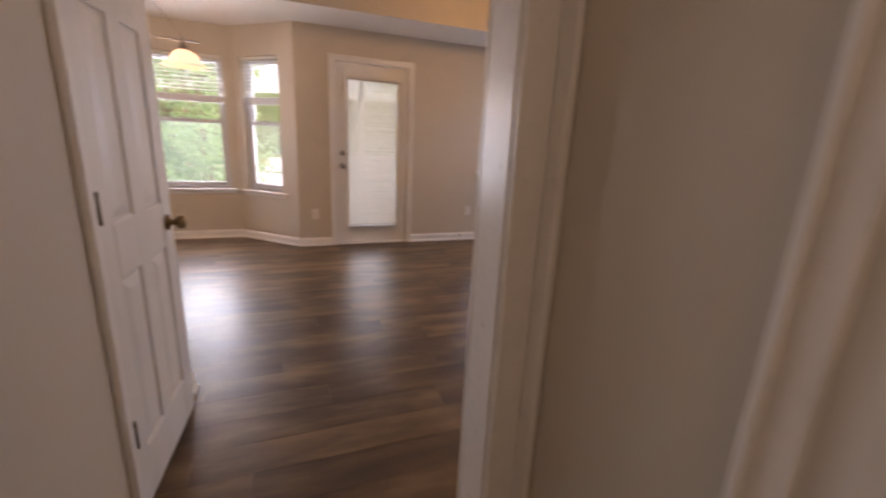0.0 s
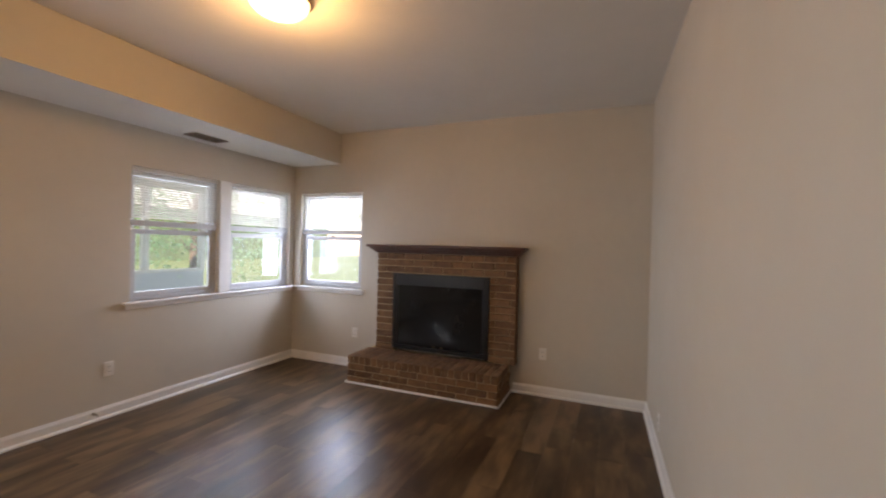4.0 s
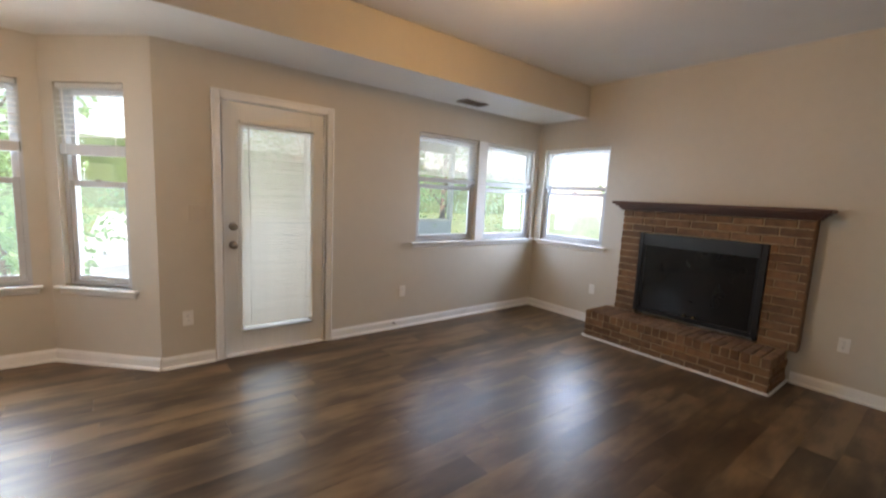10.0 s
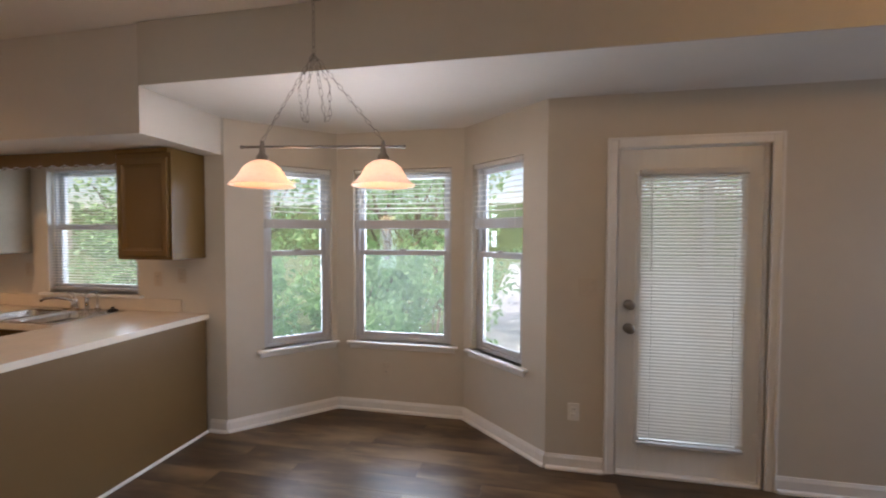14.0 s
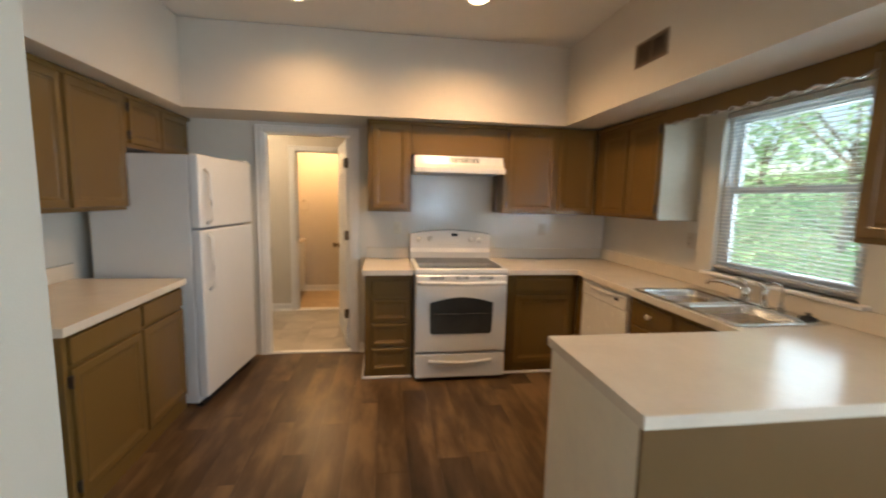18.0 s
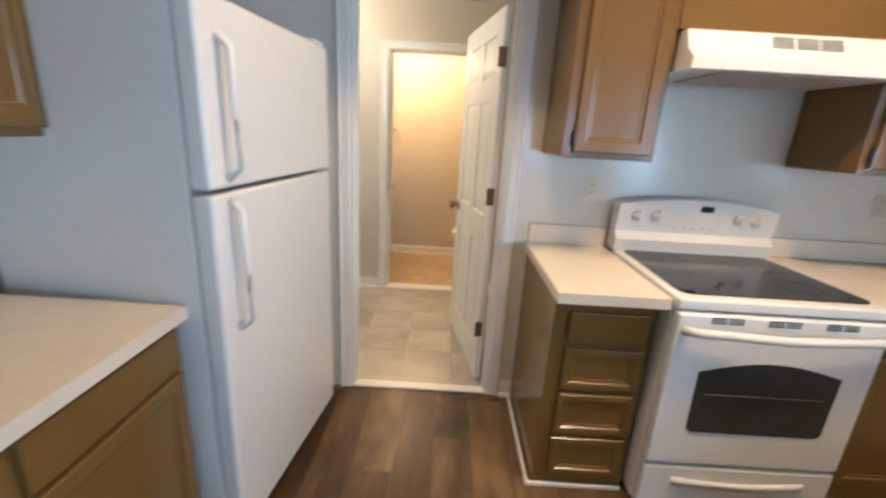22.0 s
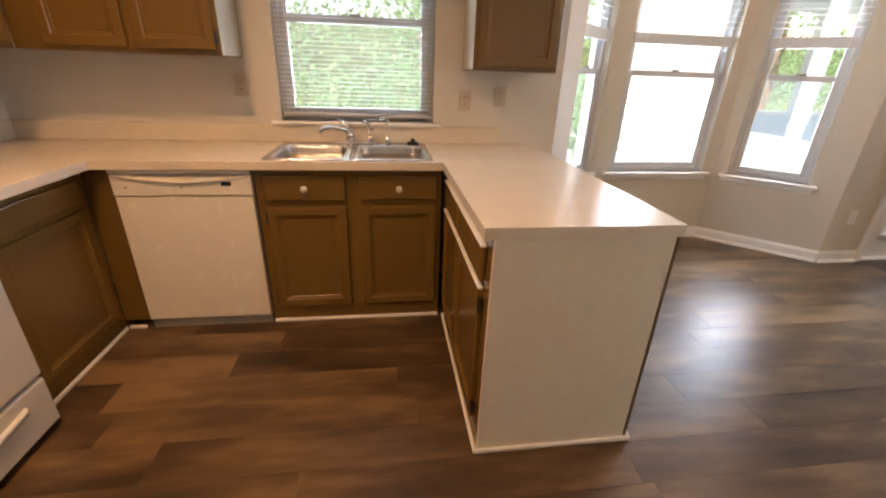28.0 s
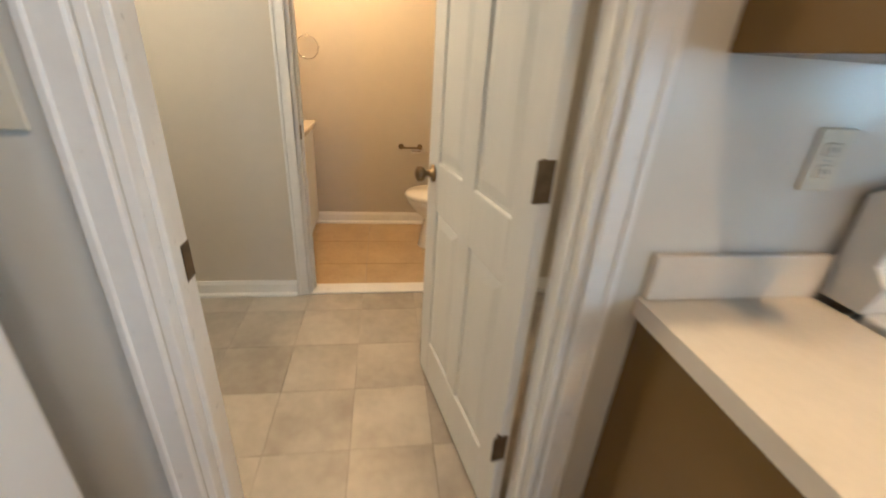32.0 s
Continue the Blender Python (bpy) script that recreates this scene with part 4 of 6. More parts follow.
def cabinet(name, label, m, w, h, d, fronts, z0=0.0, side=None):
    """A cabinet: local x across, front at y 0 facing -y, back at y d. fronts: (kind, x0, x1, z0, z1, hinge side, knob)."""
    t = thing(name, label, "cabinet", m, "kitchen cabinets")
    part("body", box(BM(), 0.001, w - 0.001, 0.0, d, z0, h, 0.002), M_CAB, t)
    if side:
        part("side_panel", box(BM(), *((-0.003, 0.0) if side == "l" else (w, w + 0.003)), 0.004, d, z0 + 0.004, h - 0.004), M_CABIN, t, "pale unpainted side panel")
    if z0 > 1.2:
        part("top_trim", box(BM(), 0.002, w - 0.002, -0.024, -0.001, h - 0.034, h - 0.001, 0.006, 2), M_CAB, t, "narrow moulded top trim")
    for kind, x0, x1, a, b, hs, kb in fronts:
        if kind == "door":
            o = part("cabinet_door", framed_front(BM(), x0, x1, a, b), M_CAB, t)
            hx = x0 - 0.004 if hs == "l" else x1 + 0.004
            if hs:
                for z in (a + 0.055, b - 0.055):
                    bm = box(BM(), hx - 0.006, hx + 0.006, -0.012, 0.0, z - 0.026, z + 0.026, 0.002)
                    rod(bm, (hx, -0.016, z - 0.03), (hx, -0.016, z + 0.03), 0.005, seg=8)
                    part("hinge", bm, M_HINGE, o, "dark bronze cabinet hinge")
        else:
            o = part("drawer_front", framed_front(BM(), x0, x1, a, b, fr=0.032, flat=kind == "flat"), M_CAB, t)
        if kb:
            part("knob", lathe(BM(), [(0, 0), (0.008, 0), (0.007, 0.012), (0.016, 0.018), (0.017, 0.026), (0.010, 0.031), (0, 0.031)], pose((x0 + x1) / 2, -0.019, (a + b) / 2, 90), 14), M_WPLAST, o, "white ceramic knob", True)
    return t


FACE = 0.874
# south wall: base pair, uppers, over-fridge pair (facing +y)
MS = pose(-3.095, 1.452, 0, 0, 0, 180)
cabinet("base_cabinet", "olive-brown base cabinet with drawers over doors beside the fridge", MS, 1.045, FACE, 0.645,
        [("flat", 0.03, 0.552, 0.73, 0.853, "", 0), ("flat", 0.575, 1.03, 0.73, 0.853, "", 0),
         ("door", 0.03, 0.552, 0.115, 0.712, "l", 0), ("door", 0.575, 1.03, 0.115, 0.712, "", 0)])
MU = pose(-3.105, 1.13, 0, 0, 0, 180)
cabinet("wall_cabinet", "brown painted wall cabinet with two framed doors, over the short counter", MU, 1.11, KS - 0.004, 0.328,
        [("door", 0.035, 0.572, 1.385, 2.083, "l", 0), ("door", 0.598, 1.10, 1.385, 2.083, "", 0)], z0=1.362)
cabinet("wall_cabinet", "small brown painted cabinet above the fridge", pose(-4.217, 1.13, 0, 0, 0, 180), 0.90, KS - 0.004, 0.328,
        [("door", 0.045, 0.43, 1.795, 2.083, "l", 0), ("door", 0.45, 0.86, 1.795, 2.083, "", 0)], z0=1.77)
# range wall (facing +x)
cabinet("drawer_cabinet", "brown painted narrow cabinet with four drawers beside the range", pose(-4.50, 2.645, 0, 0, 0, 90), 0.385, FACE, 0.618,
        [("flat", 0.058, 0.355, 0.70, 0.818, "", 0), ("drawer", 0.058, 0.355, 0.49, 0.667, "", 0), ("drawer", 0.058, 0.355, 0.282, 0.466, "", 0), ("drawer", 0.058, 0.355, 0.075, 0.258, "", 0)])
cabinet("base_cabinet", "brown painted corner base cabinet with a drawer over a door", pose(-4.50, 3.802, 0, 0, 0, 90), 0.65, FACE, 0.618,
        [("flat", 0.085, 0.60, 0.722, 0.828, "", 0), ("door", 0.085, 0.60, 0.10, 0.692, "", 0)])
cabinet("wall_cabinet", "narrow brown painted wall cabinet beside the range hood", pose(-4.757, 2.66, 0, 0, 0, 90), 0.366, KS - 0.004, 0.361,
        [("door", 0.04, 0.338, 1.385, 2.083, "l", 0)], z0=1.362)
cabinet("hood_panel_cabinet", "plain brown painted panel above the range hood", pose(-4.757, 3.027, 0, 0, 0, 90), 0.803, KS - 0.004, 0.361, [], z0=1.842)
cabinet("wall_cabinet", "brown painted corner wall cabinet with two doors", pose(-4.757, 3.831, 0, 0, 0, 90), 0.857, KS - 0.004, 0.361,
        [("door", 0.035, 0.465, 1.385, 2.083, "l", 0), ("door", 0.508, 0.835, 1.385, 2.083, "", 0)], z0=1.362)
# north wall (facing -y)
cabinet("wall_cabinet", "brown painted wall cabinet with two doors beside the sink window", pose(-4.756, 4.69, 0), 0.886, KS - 0.004, 0.308,
        [("door", 0.13, 0.478, 1.385, 2.045, "", 0), ("door", 0.516, 0.868, 1.385, 2.045, "r", 0)], z0=1.362, side="r")
cabinet("wall_cabinet", "brown painted single wall cabinet at the end of the peninsula", pose(-2.64, 4.69, 0), 0.455, KS - 0.004, 0.308,
        [("door", 0.02, 0.435, 1.362, 2.045, "", 0)], z0=1.34, side="l")
# scalloped valance between them
va = thing("valance", "brown wooden valance with a scalloped lower edge over the sink window", "valance")
bm = BM()
n = 66
top, lo = [], []
for i in range(n + 1):
    x = -3.868 + 1.226 * i / n
    top.append((x, KS - 0.004)); lo.append((x, 2.018 - 0.016 * abs(math.sin(math.pi * (i / n) * 11))))
for y in (4.692, 4.710):
    a = [bm.verts.new((x, y, z)) for x, z in top]
    b = [bm.verts.new((x, y, z)) for x, z in lo]
    for i in range(n):
        bm.faces.new((a[i], a[i + 1], b[i + 1], b[i]))
bm.verts.ensure_lookup_table()
for i in range(n):
    o = 2 * (n + 1)
    bm.faces.new((bm.verts[n + 1 + i], bm.verts[n + 2 + i], bm.verts[o + n + 2 + i], bm.verts[o + n + 1 + i]))
part("board", bm, M_CAB, va)
tb = BM()
for i in range(n):
    x0, z0 = lo[i]; x1, z1 = lo[i + 1]
    rod(tb, (x0, 4.690, z0 + 0.002), (x1, 4.690, z1 + 0.002), 0.0022, seg=5)
part("edge_bead", tb, M_TRIM, va, "pale worn scalloped edge")
# sink base
cabinet("sink_cabinet", "dark brown sink base cabinet with white knobs and two doors", pose(-3.742, 4.462, 0), 0.925, FACE, 0.53,
        [("flat", 0.040, 0.432, 0.712, 0.838, "", 1), ("flat", 0.505, 0.90, 0.712, 0.838, "", 1),
         ("door", 0.040, 0.432, 0.10, 0.675, "l", 0), ("door", 0.505, 0.90, 0.10, 0.675, "", 0)])
filler = solid("corner_filler", box(BM(), -4.499, -4.372, 4.453, 4.60, 0.05, FACE), M_CAB, "brown painted filler in the cabinet corner", "cabinet")
# peninsula
pen = cabinet("peninsula_cabinet", "brown peninsula cabinet with pale drawer edges and tan end panel", pose(-2.785, 4.455, 0, 0, 0, -90), 0.955, FACE, 0.598,
              [("flat", 0.03, 0.42, 0.69, 0.815, "", 0), ("flat", 0.435, 0.89, 0.69, 0.815, "", 0),
               ("door", 0.03, 0.42, 0.10, 0.662, "", 0), ("door", 0.435, 0.89, 0.10, 0.662, "r", 0)])
# pale strips along the top edges of the drawers and doors
for x0, x1, z in ((0.03, 0.42, 0.816), (0.435, 0.89, 0.816), (0.03, 0.42, 0.663), (0.435, 0.89, 0.663)):
    part("pull_edge", box(BM(), x0, x1, -0.022, -0.002, z, z + 0.008, 0.002), M_TRIM, pen, "pale strip along a top edge")
part("end_panel", box(BM(), 0.955, 0.967, 0.0, 0.598, 0.0, FACE, 0.002), M_PENEND, pen, "tan painted end panel")
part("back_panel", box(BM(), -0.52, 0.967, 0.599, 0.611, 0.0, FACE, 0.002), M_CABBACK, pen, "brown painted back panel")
part("back_core", box(BM(), -0.52, 0.0, 0.02, 0.598, 0.09, FACE), M_CAB, pen)
sh = thing("shoe_strip", "white painted shoe strip along the cabinet feet", "trim", kind="structure")
for a in ((-4.50, -4.486, 2.63, 3.03, 1), (-5.10, -4.486, 2.622, 2.636, 1), (-4.50, -4.486, 3.805, 4.44, 1), (-4.486, -4.40, 4.44, 4.454, 1), (-3.74, -2.82, 4.446, 4.460, 1),
          (-2.80, -2.786, 3.475, 4.445, 1), (-2.80, -2.16, 3.472, 3.486, 1), (-2.174, -2.158, 3.487, 4.97, 1)):
    part("strip", box(BM(), *a[:4], 0.0, 0.022, 0.005), M_TRIM, sh)

# ---- counters ----
CT0, CT1 = 0.874, 0.914


def counter(name, label, rects, splash):
    t = thing(name, label, "countertop")
    bm = BM()
    for r in rects:
        box(bm, *r, CT0, CT1)
    bmesh.ops.remove_doubles(bm, verts=bm.verts, dist=0.0004)
    part("top", bm, M_LAM, t)
    for s in splash:
        part("backsplash", box(BM(), *s, CT1 + 0.001, CT1 + 0.10, 0.004, 2), M_LAM, t)
    return t


counter("countertop", "cream marbled laminate countertop beside the fridge", [(-4.15, -3.063, YK + 0.002, 1.487)], [(-4.15, -3.083, YK + 0.002, YK + 0.022)])
counter("countertop", "small cream laminate countertop beside the range", [(XR + 0.002, -4.423, 2.63, 3.030)], [(XR + 0.002, XR + 0.022, 2.64, 3.030)])
SX0, SX1, SY0, SY1 = -3.69, -2.865, 4.430, 4.945
counter("countertop", "cream laminate countertop round the sink and over the peninsula",
        [(XR + 0.002, -4.42, 3.804, 4.405), (XR + 0.002, SX0 + 0.02, 4.405, 4.998), (SX0 + 0.02, SX1 - 0.02, 4.405, SY0 + 0.02), (SX0 + 0.02, SX1 - 0.02, SY1 - 0.01, 4.998),
         (SX1 - 0.02, -2.166, 4.405, 4.998), (-2.82, -2.166, 3.485, 4.405)],
        [(XR + 0.002, XR + 0.022, 3.804, 4.976), (XR + 0.002, -2.40, 4.976, 4.998)])

# ---- sink and tap ----


def rrect(x0, x1, y0, y1, r, k=5):
    pts = []
    for cx, cy, a0 in ((x1 - r, y1 - r, 0), (x0 + r, y1 - r, 90), (x0 + r, y0 + r, 180), (x1 - r, y0 + r, 270)):
        for i in range(k + 1):
            a = radians(a0 + 90 * i / k)
            pts.append((cx + r * math.cos(a), cy + r * math.sin(a)))
    return pts


def loops(bm, rings, close=True):
    rows = [[bm.verts.new(p) for p in ring] for ring in rings]
    k = len(rows[0])
    for a, b in zip(rows, rows[1:]):
        for i in range(k):
            bm.faces.new((a[i], a[(i + 1) % k], b[(i + 1) % k], b[i]))
    if close:
        bm.faces.new(rows[-1])
    return bm


sink = thing("kitchen_sink", "stainless steel double-bowl drop-in sink", "sink")
XM = (SX0 + SX1) / 2
for x0, x1 in ((SX0, XM), (XM, SX1)):
    o = rrect(x0 + (0.002 if x0 == XM else 0), x1 - (0.002 if x1 == XM else 0), SY0, SY1, 0.02)
    ix0, ix1, iy0, iy1 = x0 + 0.035, x1 - 0.035, SY0 + 0.03, SY1 - 0.10
    rings = [[(x, y, CT1 + 0.001) for x, y in o], [(x, y, CT1 + 0.007) for x, y in o]]
    for s, z, r in ((0.0, 0.006, 0.05), (0.006, -0.004, 0.05), (0.012, -0.12, 0.05), (0.03, -0.165, 0.05), (0.09, -0.172, 0.05)):
        rings.append([(x, y, CT1 + z) for x, y in rrect(ix0 + s, ix1 - s, iy0 + s, iy1 - s, r)])
    bowl = part("bowl", loops(BM(), rings), M_STEEL, sink, "", True)
    part("drain", lathe(BM(), [(0, 0.002), (0.012, 0.0), (0.035, 0.002), (0.042, 0.004), (0.042, 0.0)], pose((x0 + x1) / 2, (iy0 + iy1) / 2, CT1 - 0.171), 16), M_CHROME, bowl)
tap = thing("kitchen_tap", "chrome kitchen tap with lever handles on the sink ledge", "tap", pose(XM + 0.0, SY1 - 0.045, CT1 + 0.007))
part("deck_plate", box(BM(), -0.13, 0.13, -0.026, 0.026, 0, 0.012, 0.006, 2), M_CHROME, tap)
part("spout_body", lathe(BM(), [(0, 0), (0.026, 0), (0.024, 0.04), (0.019, 0.07), (0, 0.075)], pose(-0.03, 0, 0.010), 16), M_CHROME, tap, "", True)
part("spout", tube(BM(), [(-0.03, 0, 0.06), (-0.06, -0.03, 0.082), (-0.12, -0.08, 0.10), (-0.165, -0.12, 0.10), (-0.18, -0.135, 0.08)], 0.011), M_CHROME, tap, "", True)
part("lever", tube(BM(), [(-0.03, 0, 0.08), (-0.045, 0.0, 0.11), (-0.095, 0.0, 0.135)], 0.008), M_CHROME, tap, "", True)
part("handle", lathe(BM(), [(0, 0), (0.018, 0), (0.015, 0.05), (0.02, 0.07), (0.012, 0.085), (0, 0.087)], pose(0.09, 0, 0.010), 14), M_CHROME, tap, "", True)
part("handle_lever", tube(BM(), [(0.09, 0, 0.09), (0.075, -0.01, 0.115), (0.05, -0.02, 0.13)], 0.007), M_CHROME, tap, "", True)
sp = thing("filter_tap", "slim chrome gooseneck filter tap", "tap", pose(XM + 0.19, SY1 - 0.045, CT1 + 0.007))
part("base", lathe(BM(), [(0, 0), (0.02, 0), (0.016, 0.03), (0.008, 0.05), (0, 0.05)], None, 12), M_CHROME, sp, "", True)
part("spout", tube(BM(), [(0, 0, 0.04), (0, 0, 0.12), (-0.01, -0.012, 0.145), (-0.035, -0.035, 0.148), (-0.05, -0.05, 0.13)], 0.005), M_CHROME, sp, "", True)
st = thing("sink_stopper", "black rubber sink stopper lying on the sink ledge", "sink stopper", pose(SX1 - 0.075, SY1 - 0.05, CT1 + 0.006))
part("disc", lathe(BM(), [(0, 0), (0.036, 0), (0.038, 0.008), (0.026, 0.016), (0.010, 0.018), (0.012, 0.034), (0, 0.036)], None, 16), M_DARK, st, "", True)

# ---- dishwasher ----
dw = thing("dishwasher", "bisque built-in dishwasher with a top control panel", "dishwasher", pose(-4.37, 4.445, 0))
W = 0.625
part("body", box(BM(), 0.004, W - 0.004, 0.02, 0.53, 0.05, 0.868), M_GREY, dw)
part("door_panel", box(BM(), 0.004, W - 0.004, -0.012, 0.019, 0.060, 0.739, 0.004, 2), M_APPL2, dw)
part("control_panel", box(BM(), 0.002, W - 0.002, -0.018, 0.019, 0.742, 0.845, 0.008, 2), M_APPL2, dw)
part("handle_lip", box(BM(), 0.002, W - 0.002, -0.024, 0.019, 0.850, 0.868, 0.006, 2), M_APPL2, dw)
part("handle_ridge", tube(BM(), [(0.02 + (W - 0.04) * i / 14, -0.019 - 0.006 * math.sin(math.pi * i / 14), 0.842 - 0.030 * math.sin(math.pi * i / 14)) for i in range(15)], 0.006, 8), M_APPL2, dw, "bowed pull ridge", True)
part("handle_recess", box(BM(), 0.10, W - 0.10, -0.0190, -0.015, 0.834, 0.842, 0.002), M_GREY, dw)
part("display", box(BM(), W - 0.14, W - 0.095, -0.0205, -0.017, 0.793, 0.812, 0.001), M_LCD, dw)
for x in (0.06, 0.30):
    part("button", box(BM(), x, x + 0.012, -0.020, -0.017, 0.782, 0.790, 0.001), M_GREY, dw)
part("toe_panel", box(BM(), 0.004, W - 0.004, 0.006, 0.018, 0.0, 0.054, 0.003), M_GREY, dw, "grey metal toe strip")

# ---- range ----
rg = thing("electric_range", "white electric range with black glass cooktop and oven window", "range", pose(-4.42, 3.041, 0, 0, 0, 90))
W = 0.757
part("body", box(BM(), 0.004, W - 0.004, 0.02, 0.66, 0.03, 0.885, 0.003), M_APPL, rg)
part("cooktop_frame", box(BM(), 0.0, W, -0.018, 0.60, 0.886, 0.928, 0.010, 3), M_APPL, rg)
ck = part("cooktop", prism(BM(), rrect(0.035, W - 0.035, 0.03, 0.575, 0.035), 0.927, 0.933), M_BLACK, rg, "black ceramic glass cooktop")
for cx, cy, r in ((0.20, 0.17, 0.10), (0.55, 0.17, 0.08), (0.20, 0.44, 0.08), (0.55, 0.44, 0.10)):
    bm = BM()
    lathe(bm, [(r, 0.0), (r + 0.003, 0.0)], pose(cx, cy, 0.9336), 40)
    lathe(bm, [(r * 0.6, 0.0), (r * 0.6 + 0.002, 0.0)], pose(cx, cy, 0.9336), 40)
    part("burner_ring", bm, M_RING, ck)
bm = BM()
pts = [(0.60, 0.925), (0.585, 0.985), (0.615, 1.02), (0.60, 1.152), (0.66, 1.157), (0.685, 1.142), (0.685, 0.925)]
k = 10
rings = []
for i in range(k + 1):
    x = W * i / k
    lift = 0.036 * (1 - (2 * i / k - 1) ** 2)
    rings.append([(x, y, z + (lift if z > 1.05 else 0)) for y, z in pts])
loops(bm, rings)
bm.faces.new([v for v in bm.verts][:len(pts)][::-1])
bg = part("backguard", bm, M_APPL, rg, "white control backguard with an arched top")
for x in (0.09, 0.185, 0.575, 0.66):
    part("knob", lathe(BM(), [(0, 0), (0.026, 0), (0.024, 0.014), (0.02, 0.02), (0, 0.021)], pose(x, 0.606, 1.098 + (0.008 if 0.15 < x < 0.6 else 0), 98), 18), M_APPL, bg, "", True)
    part("knob_grip", box(BM(), x - 0.005, x + 0.005, 0.575, 0.592, (1.086 if 0.15 < x < 0.6 else 1.078), (1.126 if 0.15 < x < 0.6 else 1.118), 0.002), M_APPL, bg)
part("display", box(BM(), 0.385, 0.445, 0.598, 0.606, 1.132, 1.160, 0.002), M_LCD, bg)
for i in range(5):
    part("touch_mark", box(BM(), 0.27 + i * 0.045, 0.285 + i * 0.045, 0.607, 0.6095, 1.048, 1.052), M_GREY, bg)
dr = part("oven_door", box(BM(), 0.006, W - 0.006, -0.028, 0.019, 0.245, 0.878, 0.012, 3), M_APPL, rg)
bm = BM()
out = [(0.125, 0.42), (0.132, 0.405), (0.148, 0.398), (W - 0.148, 0.398), (W - 0.132, 0.405), (W - 0.125, 0.42)]
arch = [(W - 0.12 - (W - 0.24) * i / 14, 0.655 + 0.045 * math.sin(math.pi * i / 14)) for i in range(15)]
poly = out + arch
a = [bm.verts.new((x, -0.0305, z)) for x, z in poly]
b = [bm.verts.new((x, -0.026, z)) for x, z in poly]
bm.faces.new(a)
for i in range(len(poly)):
    bm.faces.new((a[i], a[(i + 1) % len(poly)], b[(i + 1) % len(poly)], b[i]))
part("oven_window", bm, M_OVENWIN, dr, "dark arched oven window")
part("oven_rack", rod(BM(), (0.16, -0.0315, 0.565), (W - 0.16, -0.0315, 0.565), 0.0018, seg=5), M_STEEL, dr)
part("handle", tube(BM(), [(0.03, -0.03, 0.815), (0.06, -0.062, 0.822), (W / 2, -0.075, 0.815), (W - 0.06, -0.062, 0.822), (W - 0.03, -0.03, 0.815)], 0.016, 10), M_APPL, dr, "", True)
for x0 in (0.12, 0.32, 0.52):
    bm = BM()
    for r in range(3):
        for c in range(2):
            box(bm, x0 + c * 0.06, x0 + 0.052 + c * 0.06, -0.0305, -0.026, 0.846 + r * 0.009, 0.850 + r * 0.009)
    part("door_vent", bm, M_DARK, dr)
dw2 = part("storage_drawer", box(BM(), 0.006, W - 0.006, -0.026, 0.019, 0.03, 0.232, 0.010, 3), M_APPL, rg)
bm = BM()
kk = 12
top = [(0.12 + (W - 0.24) * i / kk, 0.185 - 0.02 * math.sin(math.pi * i / kk)) for i in range(kk + 1)]
bot = [(x, z - 0.03) for x, z in top]
loops(bm, [[(x, -0.027, z) for x, z in top + bot[::-1]], [(x * 0.985 + 0.0055, -0.037, z) for x, z in top + bot[::-1]]])
part("drawer_pull", bm, M_APPL, dw2, "", True)
part("foot_plinth", box(BM(), 0.02, W - 0.02, 0.03, 0.60, 0.0, 0.03), M_DARK, rg)

# ---- range hood ----
hd = thing("range_hood", "white under-cabinet range hood", "range hood", pose(-4.77, 3.045, 1.70, 0, 0, 90))
bm = BM()
prof = [(0.326, 0.0), (-0.118, 0.0), (-0.122, 0.035), (-0.075, 0.070), (-0.045, 0.138), (0.326, 0.138)]
loops(bm, [[(0.0, y, z) for y, z in prof], [(0.764, y, z) for y, z in prof]])
bm.verts.ensure_lookup_table()
bm.faces.new([bm.verts[i] for i in range(6)][::-1])
part("canopy", bm, M_APPL, hd)
for i in range(3):
    for k in range(5):
        z = 0.086 + k * 0.0085
        y = -0.075 + (z - 0.070) * 0.44
        part("vent_slot", box(BM(), 0.30 + i * 0.088, 0.378 + i * 0.088, y - 0.0012, y + 0.004, z, z + 0.0042), M_DARK, hd)
part("filter", box(BM(), 0.14, 0.62, -0.08, 0.26, -0.006, -0.001), M_GREY, hd)
part("lip", box(BM(), -0.004, 0.768, -0.126, -0.118, -0.004, 0.036, 0.003), M_APPL, hd)

# ---- fridge ----
fr = thing("refrigerator", "white top-freezer refrigerator with slim handles", "refrigerator", pose(-4.14, 1.597, 0, 0, 0, 173.5))
W = 0.79
part("body", box(BM(), 0.002, W - 0.002, 0.068, 0.72, 0.025, 1.728, 0.006, 2), M_APPL, fr)
part("fridge_door", box(BM(), 0.0, W, 0.0, 0.062, 0.07, 1.235, 0.012, 3), M_APPL, fr)
part("freezer_door", box(BM(), 0.0, W, 0.0, 0.062, 1.248, 1.735, 0.012, 3), M_APPL, fr)
for z0, z1, nm in ((0.82, 1.215, "fridge"), (1.275, 1.64, "freezer")):
    part("handle", tube(BM(), [(0.075, -0.002, z0), (0.075, -0.036, z0 + 0.03), (0.075, -0.042, (z0 + z1) / 2), (0.075, -0.036, z1 - 0.03), (0.075, -0.002, z1)], 0.012, 8), M_APPL, fr, "white moulded pull handle", True)
part("gasket", box(BM(), 0.012, W - 0.012, 0.0625, 0.0675, 0.08, 1.72), M_GREY, fr)
part("base_grille", box(BM(), 0.02, W - 0.02, 0.05, 0.10, 0.0, 0.024), M_DARK, fr)
part("hinge_cap", box(BM(), W - 0.10, W - 0.01, 0.01, 0.09, 1.736, 1.752, 0.005), M_APPL, fr)

